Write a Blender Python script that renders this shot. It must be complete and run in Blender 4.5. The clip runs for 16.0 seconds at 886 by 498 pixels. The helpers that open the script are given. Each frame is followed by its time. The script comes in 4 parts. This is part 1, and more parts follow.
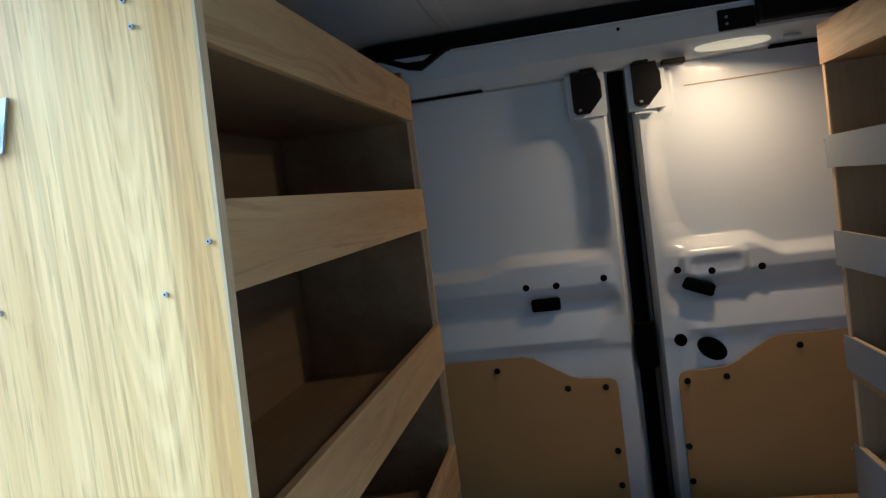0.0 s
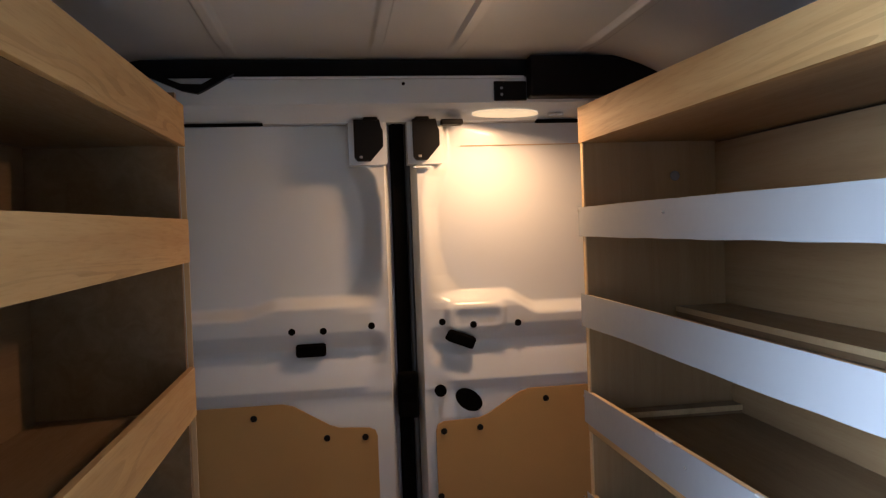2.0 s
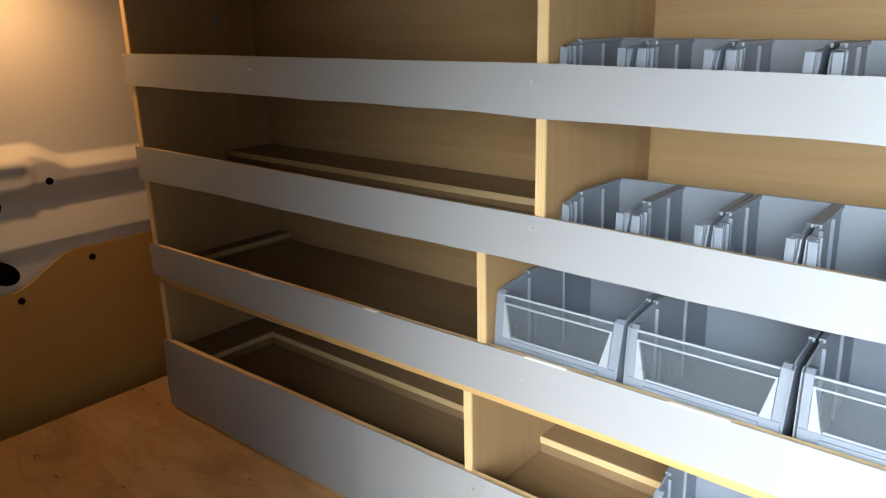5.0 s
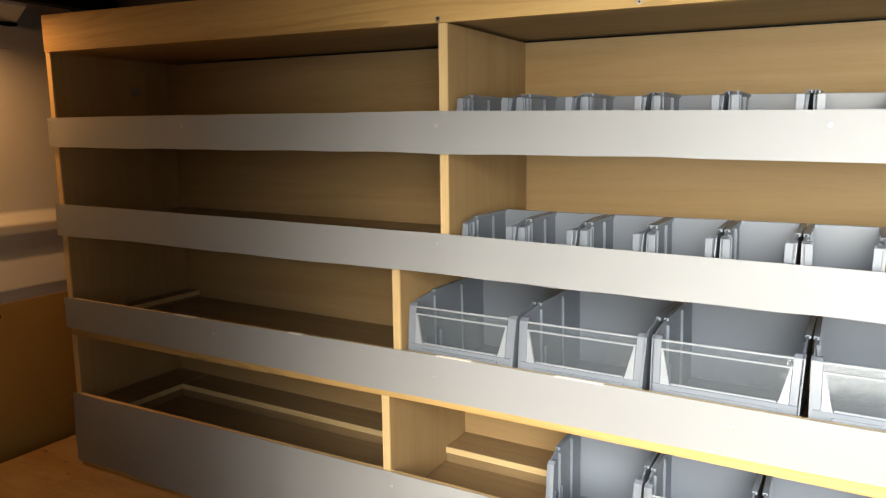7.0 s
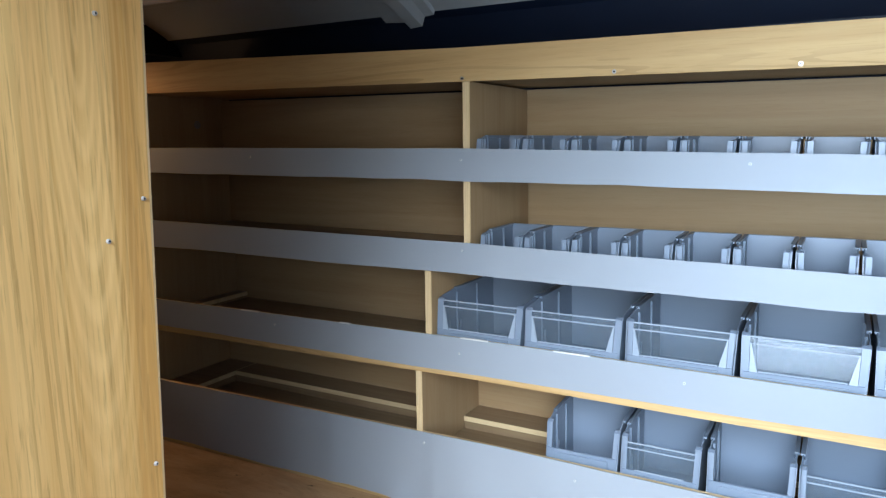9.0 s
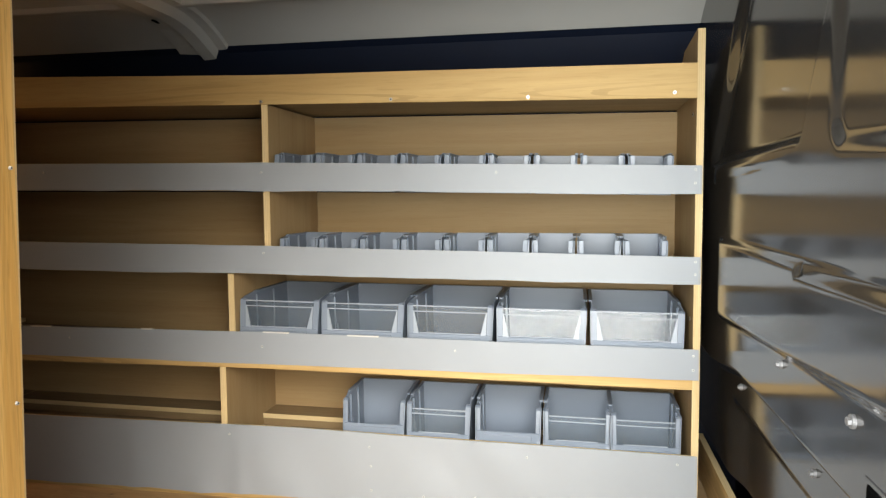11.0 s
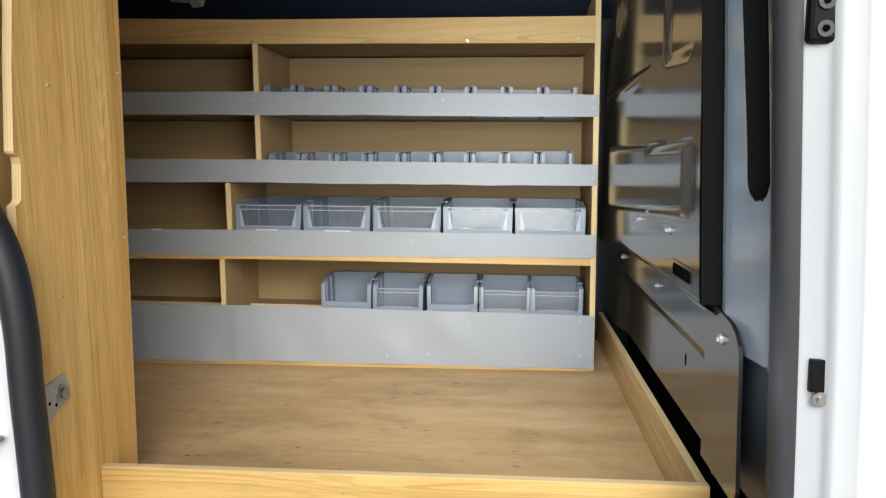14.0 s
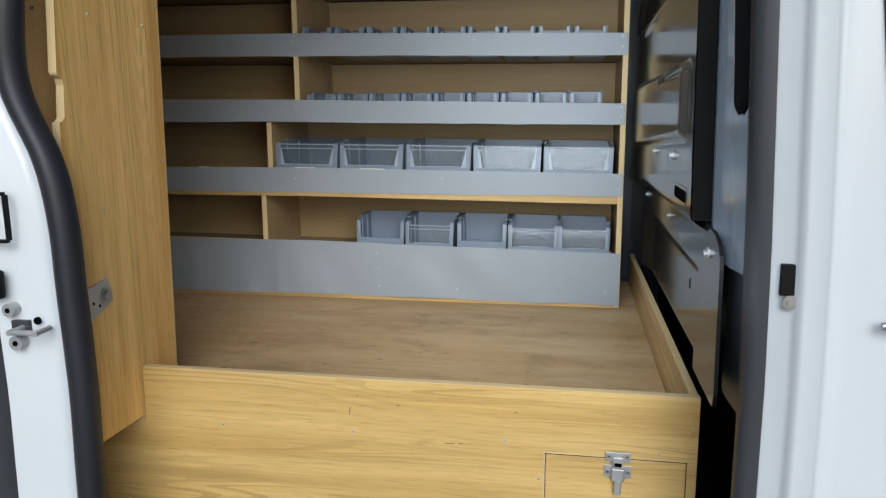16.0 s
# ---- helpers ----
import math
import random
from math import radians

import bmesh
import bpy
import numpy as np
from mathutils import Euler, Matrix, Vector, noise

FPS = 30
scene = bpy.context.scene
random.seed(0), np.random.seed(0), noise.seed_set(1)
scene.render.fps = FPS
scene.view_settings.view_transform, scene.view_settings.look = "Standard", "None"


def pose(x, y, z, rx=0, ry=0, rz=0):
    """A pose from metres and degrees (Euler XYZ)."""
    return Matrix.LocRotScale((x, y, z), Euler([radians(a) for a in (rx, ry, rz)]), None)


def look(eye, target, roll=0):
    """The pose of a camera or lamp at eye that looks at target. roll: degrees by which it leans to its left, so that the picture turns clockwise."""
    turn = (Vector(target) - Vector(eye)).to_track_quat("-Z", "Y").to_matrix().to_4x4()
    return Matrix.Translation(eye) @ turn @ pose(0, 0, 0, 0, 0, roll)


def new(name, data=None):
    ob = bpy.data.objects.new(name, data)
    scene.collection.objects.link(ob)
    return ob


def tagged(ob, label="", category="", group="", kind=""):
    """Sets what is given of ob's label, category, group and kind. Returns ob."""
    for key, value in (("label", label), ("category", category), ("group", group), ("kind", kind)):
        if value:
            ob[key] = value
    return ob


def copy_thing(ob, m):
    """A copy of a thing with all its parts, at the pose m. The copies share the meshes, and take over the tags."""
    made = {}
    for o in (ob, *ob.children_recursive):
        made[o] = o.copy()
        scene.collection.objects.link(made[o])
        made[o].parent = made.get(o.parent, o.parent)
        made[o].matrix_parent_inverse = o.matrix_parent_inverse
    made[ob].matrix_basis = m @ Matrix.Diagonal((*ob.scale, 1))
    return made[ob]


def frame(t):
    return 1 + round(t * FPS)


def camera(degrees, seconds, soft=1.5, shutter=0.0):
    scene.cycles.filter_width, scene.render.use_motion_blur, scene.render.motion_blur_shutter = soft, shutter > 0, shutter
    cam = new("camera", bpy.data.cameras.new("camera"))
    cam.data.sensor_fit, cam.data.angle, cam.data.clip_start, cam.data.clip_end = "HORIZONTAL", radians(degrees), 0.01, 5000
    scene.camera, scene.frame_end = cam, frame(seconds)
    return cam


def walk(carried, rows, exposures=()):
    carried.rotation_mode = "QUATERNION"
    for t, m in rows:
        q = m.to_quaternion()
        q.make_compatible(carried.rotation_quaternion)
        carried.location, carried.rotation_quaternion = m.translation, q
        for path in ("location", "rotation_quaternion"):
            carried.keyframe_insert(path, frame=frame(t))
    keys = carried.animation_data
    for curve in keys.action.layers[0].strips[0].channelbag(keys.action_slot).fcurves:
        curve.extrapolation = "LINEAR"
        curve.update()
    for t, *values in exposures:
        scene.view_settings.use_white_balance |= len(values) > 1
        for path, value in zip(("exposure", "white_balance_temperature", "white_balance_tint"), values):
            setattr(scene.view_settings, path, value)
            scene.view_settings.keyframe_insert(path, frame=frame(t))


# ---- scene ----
cam = camera(62.5, 16.0, soft=1.3)
PATH = [
    (0, (0.026, 0.016, 1.571), (-0.328, 1.982, 1.462), -7.3),
    (0.5, (0.023, 0.022, 1.571), (-0.258, 2.001, 1.643), -6.1),
    (1, (0.012, 0.041, 1.564), (-0.072, 2.037, 1.671), -3.3),
    (1.5, (0.013, 0.043, 1.561), (0.07, 2.041, 1.624), -2.2),
    (2, (0.01, 0.049, 1.572), (0.297, 2.028, 1.53), -2.1),
    (2.5, (-0.001, 0.082, 1.571), (0.603, 1.98, 1.392), -2.1),
    (3, (-0.022, 0.116, 1.584), (0.885, 1.866, 1.244), -1.9),
    (3.5, (-0.065, 0.127, 1.604), (1.001, 1.756, 1.147), -1.6),
    (4, (-0.139, 0.119, 1.625), (1.003, 1.676, 1.102), -1.4),
    (4.5, (-0.195, 0.11, 1.636), (1.052, 1.572, 1.081), -1.5),
    (5, (-0.246, 0.117, 1.653), (1.23, 1.338, 1.077), -1.3),
    (5.2, (-0.271, 0.121, 1.654), (1.281, 1.247, 1.084), -1.0),
    (7.3, (-0.521, 0.015, 1.57), (1.2, 0.99, 1.274), -0.9),
    (7.5, (-0.562, -0.006, 1.577), (1.151, 0.987, 1.292), -0.7),
    (8, (-0.662, -0.085, 1.624), (0.975, 1.024, 1.325), -0.8),
    (8.5, (-0.735, -0.104, 1.627), (0.868, 1.054, 1.33), -0.9),
    (9, (-0.798, -0.07, 1.624), (0.937, 0.881, 1.334), -0.8),
    (9.5, (-0.859, -0.025, 1.612), (1.046, 0.522, 1.347), -0.5),
    (9.7, (-0.877, -0.026, 1.608), (1.062, 0.402, 1.369), -0.5),
    (11.8, (-1.207, -0.145, 1.488), (0.754, 0.224, 1.353), -0.5),
    (12, (-1.242, -0.145, 1.482), (0.716, 0.235, 1.334), -0.4),
    (12.5, (-1.336, -0.134, 1.458), (0.625, 0.218, 1.282), -0.3),
    (13, (-1.413, -0.128, 1.445), (0.558, 0.147, 1.243), -0.4),
    (13.5, (-1.486, -0.113, 1.429), (0.491, 0.085, 1.205), -0.4),
    (14, (-1.547, -0.114, 1.417), (0.429, 0.062, 1.169), -0.3),
    (14.5, (-1.591, -0.14, 1.416), (0.38, 0.068, 1.151), -0.4),
    (15, (-1.612, -0.173, 1.412), (0.351, 0.078, 1.126), -0.4),
    (15.5, (-1.613, -0.196, 1.388), (0.341, 0.095, 1.076), -0.3),
    (16, (-1.617, -0.213, 1.356), (0.322, 0.124, 1.004), -0.3),
]
EXPOSURES = [(0.0, 1.35, 4050, -3), (0.6, 1.45, 4300, 9), (1.1, 1.7, 4750, 11), (1.6, 1.9, 4900, 11), (2.1, 1.9, 5200, 10), (2.6, 1.75, 5500, 7), (3.5, 1.5, 6800, 11), (4.5, 1.35, 6650, 10), (5.2, 1.1, 6650, 9), (7.3, 0.85, 8300, 12),
             (8.0, 0.68, 7600, 12), (8.5, 0.62, 6000, 8), (9.0, 0.5, 5500, 8), (9.7, 0.5, 5950, 7), (11.8, 0.4, 8000, 13), (13.2, 0.25, 7700, 12), (14.5, -0.1, 6800, 10), (16.0, -0.48, 6450, 8)]
walk(cam, [(t, look(eye, target, roll)) for t, eye, target, roll in PATH], EXPOSURES)

# ---------------------------------------------------------------- world and light
world = bpy.data.worlds.new("world")
scene.world = world
world.use_nodes = True
wn, wl = world.node_tree.nodes, world.node_tree.links
sky = wn.new("ShaderNodeTexSky")
sky.sky_type, sky.sun_disc = "NISHITA", False
sky.sun_elevation, sky.sun_rotation = radians(31), radians(255)
sky.air_density, sky.dust_density = 1.0, 2.5
wl.new(sky.outputs[0], wn["Background"].inputs[0])
wn["Background"].inputs[1].default_value = 0.15


def lamp(name, kind, energy, colour, m, **more):
    data = bpy.data.lights.new(name, kind)
    data.energy, data.color = energy, colour
    if "size" in more:
        data.shape, data.size, data.size_y = "RECTANGLE", more["size"], more["size_y"]
    if "angle" in more:
        data.angle = more["angle"]
    if "spread" in more:
        data.spread = more["spread"]
    ob = new(name, data)
    ob.matrix_basis = m
    return ob


lamp("sun", "SUN", 2.9, (0.82, 0.92, 1.0), look((-5, -1.3, 3.2), (0, 0, 0)), angle=radians(40))
# the open sliding door lets the daylight of the yard in
lamp("door_daylight", "AREA", 7.2, (0.82, 0.92, 1.0), pose(-0.58, -0.13, 1.50, 0, -78, -4), size=0.80, size_y=0.60, spread=radians(104))

# ---------------------------------------------------------------- materials


def material(name, colour, rough=0.5, metal=0.0, vary=0.12, scale=6.0, bump=0.05, fine=120.0, spec=0.5, coat=0.0, stretch=(1, 1, 1), gloss_vary=0.1):
    """Paint, plastic, metal or rubber: mottled at two scales, with fine relief."""
    m = bpy.data.materials.new(name)
    m.use_nodes = True
    n, l = m.node_tree.nodes, m.node_tree.links
    b = n["Principled BSDF"]
    co = n.new("ShaderNodeTexCoord")
    mp = n.new("ShaderNodeMapping")
    mp.inputs["Scale"].default_value = stretch
    l.new(co.outputs["Object"], mp.inputs[0])
    big, small = n.new("ShaderNodeTexNoise"), n.new("ShaderNodeTexNoise")
    for t, s in ((big, scale), (small, fine)):
        t.inputs["Scale"].default_value, t.inputs["Detail"].default_value = s, 5
        l.new(mp.outputs[0], t.inputs["Vector"])
    mix = n.new("ShaderNodeMix")
    mix.data_type = "RGBA"
    mix.inputs["A"].default_value = (*[c * (1 - vary) for c in colour], 1)
    mix.inputs["B"].default_value = (*[min(1, c * (1 + vary)) for c in colour], 1)
    l.new(big.outputs[0], mix.inputs["Factor"])
    l.new(mix.outputs["Result"], b.inputs["Base Color"])
    r = n.new("ShaderNodeMapRange")
    r.inputs["To Min"].default_value, r.inputs["To Max"].default_value = max(0.03, rough - gloss_vary), min(1, rough + gloss_vary)
    l.new(small.outputs[0], r.inputs[0])
    l.new(r.outputs[0], b.inputs["Roughness"])
    b.inputs["Metallic"].default_value = metal
    b.inputs["Specular IOR Level"].default_value = spec
    b.inputs["Coat Weight"].default_value = coat
    if bump:
        bp = n.new("ShaderNodeBump")
        bp.inputs["Strength"].default_value, bp.inputs["Distance"].default_value = bump, 0.002
        l.new(small.outputs[0], bp.inputs["Height"])
        l.new(bp.outputs[0], b.inputs["Normal"])
    return m


def wood(name, axis, light, dark, rough=0.45, stain=0.25, fleck=0.3, spots=0.0, figure=None, bold=1.0, run=1.0, rings=0.0, wide=20.0, sheen=None):
    """Plywood face: long grain along one axis, cathedral streaks, pores, broad stains, a few dark knocks, and an arched figure."""
    m = bpy.data.materials.new(name)
    m.use_nodes = True
    n, l = m.node_tree.nodes, m.node_tree.links
    b = n["Principled BSDF"]
    place_ = n.new("ShaderNodeTexCoord").outputs["Object"]

    def tex(along, across, detail, rough_=0.6, warp=0.0):
        mp = n.new("ShaderNodeMapping")
        mp.inputs["Scale"].default_value = [along if a == axis else across for a in "xyz"]
        l.new(place_, mp.inputs[0])
        t = n.new("ShaderNodeTexNoise")
        t.inputs["Scale"].default_value, t.inputs["Detail"].default_value, t.inputs["Roughness"].default_value = 1.0, detail, rough_
        t.inputs["Distortion"].default_value = warp
        l.new(mp.outputs[0], t.inputs["Vector"])
        return t

    def mix(fac, a, c, mode="MIX"):
        x = n.new("ShaderNodeMix")
        x.data_type, x.blend_type = "RGBA", mode
        for k, v in (("Factor", fac), ("A", a), ("B", c)):
            if isinstance(v, (int, float)):
                x.inputs[k].default_value = v
            elif isinstance(v, tuple):
                x.inputs[k].default_value = (*v, 1)
            else:
                l.new(v, x.inputs[k])
        return x.outputs["Result"]

    def ramp(t, lo, hi, top=1.0):
        r = n.new("ShaderNodeMapRange")
        r.inputs["From Min"].default_value, r.inputs["From Max"].default_value, r.inputs["To Max"].default_value = lo, hi, top
        l.new(t.outputs[0], r.inputs[0])
        return r.outputs[0]

    grain, streak, pores, broad = tex(1.0 * run, wide, 4, 0.55, 1.0), tex(2.2 * run, 75, 5, 0.65, 0.6), tex(24 * run, 300, 3), tex(1.1, 3.0, 3)
    c = mix(ramp(grain, 0.34, 0.66), dark, light)
    c = mix(ramp(streak, 0.50, 0.66, 0.55 * bold), c, tuple(min(1, v * 1.32 + 0.03) for v in light))
    c = mix(ramp(streak, 0.46, 0.34, 0.40 * bold), c, tuple(v * 0.72 for v in dark))
    c = mix(ramp(pores, 0.52, 0.72, fleck), c, tuple(v * 0.55 for v in dark))
    c = mix(ramp(broad, 0.45, 0.75, stain), c, tuple(v * 0.6 for v in dark))
    if rings:
        # growth lines: thin dark contours that follow the grain, firm in places and faint in others
        flow, firm = tex(0.9 * run, wide * 0.62, 2.5, 0.45, 0.7), tex(1.6, 12, 2)
        for level, thick in ((0.40, 0.010), (0.455, 0.007), (0.50, 0.010), (0.545, 0.006), (0.60, 0.010)):
            gap, near_, amount = n.new("ShaderNodeMath"), n.new("ShaderNodeMapRange"), n.new("ShaderNodeMath")
            gap.operation, gap.inputs[1].default_value, gap.inputs[2].default_value = "COMPARE", level, thick
            l.new(flow.outputs[0], gap.inputs[0])
            near_.inputs["From Min"].default_value, near_.inputs["From Max"].default_value, near_.inputs["To Max"].default_value = 0.42, 0.66, rings
            l.new(firm.outputs[0], near_.inputs[0])
            amount.operation = "MULTIPLY"
            l.new(gap.outputs[0], amount.inputs[0]), l.new(near_.outputs[0], amount.inputs[1])
            c = mix(amount.outputs[0], c, tuple(v * 0.62 for v in dark))
    if figure:
        # growth rings cut at a slant: long nested arches round a centre
        off, squash, far = (n.new("ShaderNodeVectorMath") for _ in range(3))
        off.operation, off.inputs[1].default_value = "SUBTRACT", figure[:3]
        squash.operation, squash.inputs[1].default_value = "MULTIPLY", (1, 0, figure[3])
        far.operation = "LENGTH"
        l.new(place_, off.inputs[0]), l.new(off.outputs[0], squash.inputs[0]), l.new(squash.outputs[0], far.inputs[0])
        wob, ring, wave_ = (n.new("ShaderNodeMath") for _ in range(3))
        wob.operation, wob.inputs[1].default_value = "MULTIPLY_ADD", 0.014
        l.new(broad.outputs[0], wob.inputs[0]), l.new(far.outputs["Value"], wob.inputs[2])
        ring.operation, ring.inputs[1].default_value = "MULTIPLY", 950.0
        l.new(wob.outputs[0], ring.inputs[0])
        wave_.operation = "SINE"
        l.new(ring.outputs[0], wave_.inputs[0])
        fade, band, amount = n.new("ShaderNodeMapRange"), n.new("ShaderNodeMapRange"), n.new("ShaderNodeMath")
        fade.inputs["From Min"].default_value, fade.inputs["From Max"].default_value = 0.075, 0.035
        fade.inputs["To Max"].default_value = 0.26
        l.new(far.outputs["Value"], fade.inputs[0])
        band.inputs["From Min"].default_value, band.inputs["From Max"].default_value = -0.3, 0.9
        l.new(wave_.outputs[0], band.inputs[0])
        amount.operation = "MULTIPLY"
        l.new(fade.outputs[0], amount.inputs[0]), l.new(band.outputs[0], amount.inputs[1])
        c = mix(amount.outputs[0], c, tuple(min(1, v * 1.2 + 0.05) for v in light))
    if spots:
        smear = tex(3.2, 6.5, 8, 0.75, 0.8)
        c = mix(ramp(smear, 0.50, 0.70, 0.7), c, tuple(v * 0.5 for v in dark))
        pale = tex(2.0, 7, 4)
        c = mix(ramp(pale, 0.50, 0.68, 0.7), c, (0.50, 0.37, 0.22))
        knocks = tex(20, 75, 4)
        c = mix(ramp(knocks, 0.672, 0.705, spots), c, (0.03, 0.018, 0.01))
    l.new(c, b.inputs["Base Color"])
    gloss = n.new("ShaderNodeMapRange")
    gloss.inputs["To Min"].default_value, gloss.inputs["To Max"].default_value = 0.7 * rough, 1.3 * rough
    l.new(pores.outputs[0], gloss.inputs[0])
    l.new(gloss.outputs[0], b.inputs["Roughness"])
    bp = n.new("ShaderNodeBump")
    bp.inputs["Strength"].default_value, bp.inputs["Distance"].default_value = max(0.0, 0.3 * bold - 0.05), 0.0006
    l.new(streak.outputs[0], bp.inputs["Height"])
    l.new(bp.outputs[0], b.inputs["Normal"])
    b.inputs["Specular IOR Level"].default_value = sheen if sheen is not None else 0.5 if bold > 0.2 else 0.2
    return m


def laminate(name, grain, across, pitch=0.0042):
    """Raw plywood edge: pale and brown veneer lines across the thickness."""
    m = wood(name, grain, (0.68, 0.53, 0.30), (0.56, 0.41, 0.21), rough=0.7, fleck=0.15, bold=0.3)
    n, l = m.node_tree.nodes, m.node_tree.links
    b = n["Principled BSDF"]
    base = b.inputs["Base Color"].links[0].from_socket
    co, sep, k, sn, lim, mx = (n.new("ShaderNode" + q) for q in ("TexCoord", "SeparateXYZ", "Math", "Math", "MapRange", "Mix"))
    l.new(co.outputs["Object"], sep.inputs[0])
    k.operation, k.inputs[1].default_value = "MULTIPLY", math.tau / pitch
    l.new(sep.outputs["xyz".index(across)], k.inputs[0])
    sn.operation = "SINE"
    l.new(k.outputs[0], sn.inputs[0])
    lim.inputs["From Min"].default_value, lim.inputs["From Max"].default_value, lim.inputs["To Max"].default_value = 0.1, 0.7, 0.28
    l.new(sn.outputs[0], lim.inputs[0])
    mx.data_type = "RGBA"
    l.new(lim.outputs[0], mx.inputs["Factor"]), l.new(base, mx.inputs["A"])
    mx.inputs["B"].default_value = (0.38, 0.23, 0.10, 1)
    l.new(mx.outputs["Result"], b.inputs["Base Color"])
    return m


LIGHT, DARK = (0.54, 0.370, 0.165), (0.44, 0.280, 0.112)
ply_z = wood("plywood_upright_grain", "z", LIGHT, DARK, stain=0.15, bold=0.35, fleck=0.15)
ply_panel = wood("plywood_varnished_panel", "z", (0.83, 0.550, 0.212), (0.61, 0.345, 0.098), rough=0.48, stain=0.22, bold=0.45, fleck=0.5, figure=(-0.335, 0.58, 1.75, 0.12), run=0.6, rings=0.35, wide=13, sheen=0.22)
ply_y = wood("plywood_long_grain", "y", LIGHT, DARK, rough=0.6, stain=0.24, bold=0.16, fleck=0.2, run=0.7, rings=0.45, wide=18, sheen=0.25)
ply_front = wood("plywood_box_front", "y", (0.68, 0.475, 0.190), (0.53, 0.335, 0.110), stain=0.30, bold=0.38, fleck=0.4, run=0.7, rings=0.6, wide=15)
ply_x = wood("plywood_cross_grain", "x", LIGHT, DARK)
# the same plywood inside the compartments, with their shadow mixed into a darker colour
ply_inner_z = wood("plywood_inner_shaded_upright", "z", (0.38, 0.268, 0.142), (0.33, 0.218, 0.110), rough=0.6, stain=0.2, fleck=0.12, bold=0.15)
ply_inner = wood("plywood_inner_shaded", "y", (0.37, 0.262, 0.140), (0.32, 0.214, 0.108), rough=0.6, stain=0.2, fleck=0.12, bold=0.15)
# darkest plywood tone: the shade deep in the shelving is put into the colour
shelf_shaded = wood("plywood_shelf_shaded", "y", (0.27, 0.19, 0.105), (0.22, 0.145, 0.075), rough=0.4, stain=0.2, fleck=0.12, bold=0.15)
ply_edge = wood("plywood_edge", "y", (0.66, 0.52, 0.29), (0.55, 0.40, 0.21), rough=0.7, fleck=0.15, bold=0.3)
ply_edge_z = laminate("plywood_edge_upright", "z", "y")
ply_edge_x = laminate("plywood_edge_cross", "x", "y")
ply_edge_y = laminate("plywood_edge_long", "y", "x")
ply_floor = wood("plywood_floor_worn", "y", (0.46, 0.315, 0.165), (0.40, 0.255, 0.122), rough=0.45, stain=0.35, fleck=0.25, spots=0.75, bold=0.14, rings=0.22, wide=14)
hardboard = material("door_lining_board", (0.46, 0.29, 0.10), 0.75, vary=0.12, bump=0.2, fine=300)
plastic_sheet = material("grey_plastic_sheet", (0.265, 0.288, 0.318), 0.52, vary=0.06, bump=0.04, fine=60)
bin_grey = material("grey_bin_plastic", (0.175, 0.212, 0.270), 0.38, vary=0.06, bump=0.03)
van_white = material("van_white_paint", (0.635, 0.685, 0.74), 0.24, vary=0.03, bump=0.0, fine=8, coat=0.2, gloss_vary=0.015)
roof_white = material("roof_primer", (0.60, 0.60, 0.58), 0.26, vary=0.05, bump=0.0, fine=10, gloss_vary=0.015)
body_shaded = material("body_side_shaded", (0.009, 0.015, 0.034), 0.4, vary=0.2)
black_paint = material("bulkhead_black_paint", (0.026, 0.024, 0.022), 0.13, vary=0.15, bump=0.0, fine=6, gloss_vary=0.02, spec=1.0)
pillar_grey = material("pillar_blue_grey_paint", (0.120, 0.145, 0.175), 0.20, vary=0.1, bump=0.0, fine=9, gloss_vary=0.02, spec=0.9, coat=0.6)
pillar_low = material("pillar_lower_plastic", (0.05, 0.058, 0.068), 0.4, vary=0.1, bump=0.0, fine=9, gloss_vary=0.02, spec=0.4)
rubber_dark = material("rubber_seal_black", (0.011, 0.013, 0.019), 0.5, vary=0.15)
rubber = material("rubber_seal", (0.040, 0.044, 0.052), 0.45, vary=0.15)
black = material("black_plastic", (0.005, 0.005, 0.006), 0.5, spec=0.15)
void_black = material("hole_dark", (0.004, 0.004, 0.004), 0.9, bump=0, spec=0.0)
steel = material("zinc_steel", (0.42, 0.42, 0.43), 0.4, metal=1.0, vary=0.1)
zinc = material("dull_zinc_plate", (0.44, 0.45, 0.46), 0.42, metal=0.5, vary=0.12, scale=40)
screw_white = material("painted_screw", (0.48, 0.48, 0.48), 0.4, metal=0.3)
bolt_grey = material("dull_bolt_zinc", (0.30, 0.30, 0.31), 0.5, metal=0.7)
asphalt = material("yard_concrete", (0.30, 0.29, 0.28), 0.9, vary=0.3, bump=0.4)

bin_pale = material("pale_window_edge_plastic", (0.27, 0.31, 0.365), 0.3, vary=0.04, bump=0.0)
clear = bpy.data.materials.new("clear_window_plastic")
clear.use_nodes = True
_n, _l = clear.node_tree.nodes, clear.node_tree.links
_t, _g, _d = (_n.new("ShaderNodeBsdf" + k) for k in ("Transparent", "Glossy", "Diffuse"))
_t.inputs[0].default_value = (0.86, 0.88, 0.90, 1)
_g.inputs["Roughness"].default_value = 0.10
_d.inputs[0].default_value = (0.25, 0.30, 0.34, 1)
_m1, _m2 = _n.new("ShaderNodeMixShader"), _n.new("ShaderNodeMixShader")
_m1.inputs[0].default_value, _m2.inputs[0].default_value = 0.13, 0.02
_l.new(_t.outputs[0], _m1.inputs[1]), _l.new(_d.outputs[0], _m1.inputs[2])
_l.new(_m1.outputs[0], _m2.inputs[1]), _l.new(_g.outputs[0], _m2.inputs[2])
_l.new(_m2.outputs[0], _n["Material Output"].inputs[0])

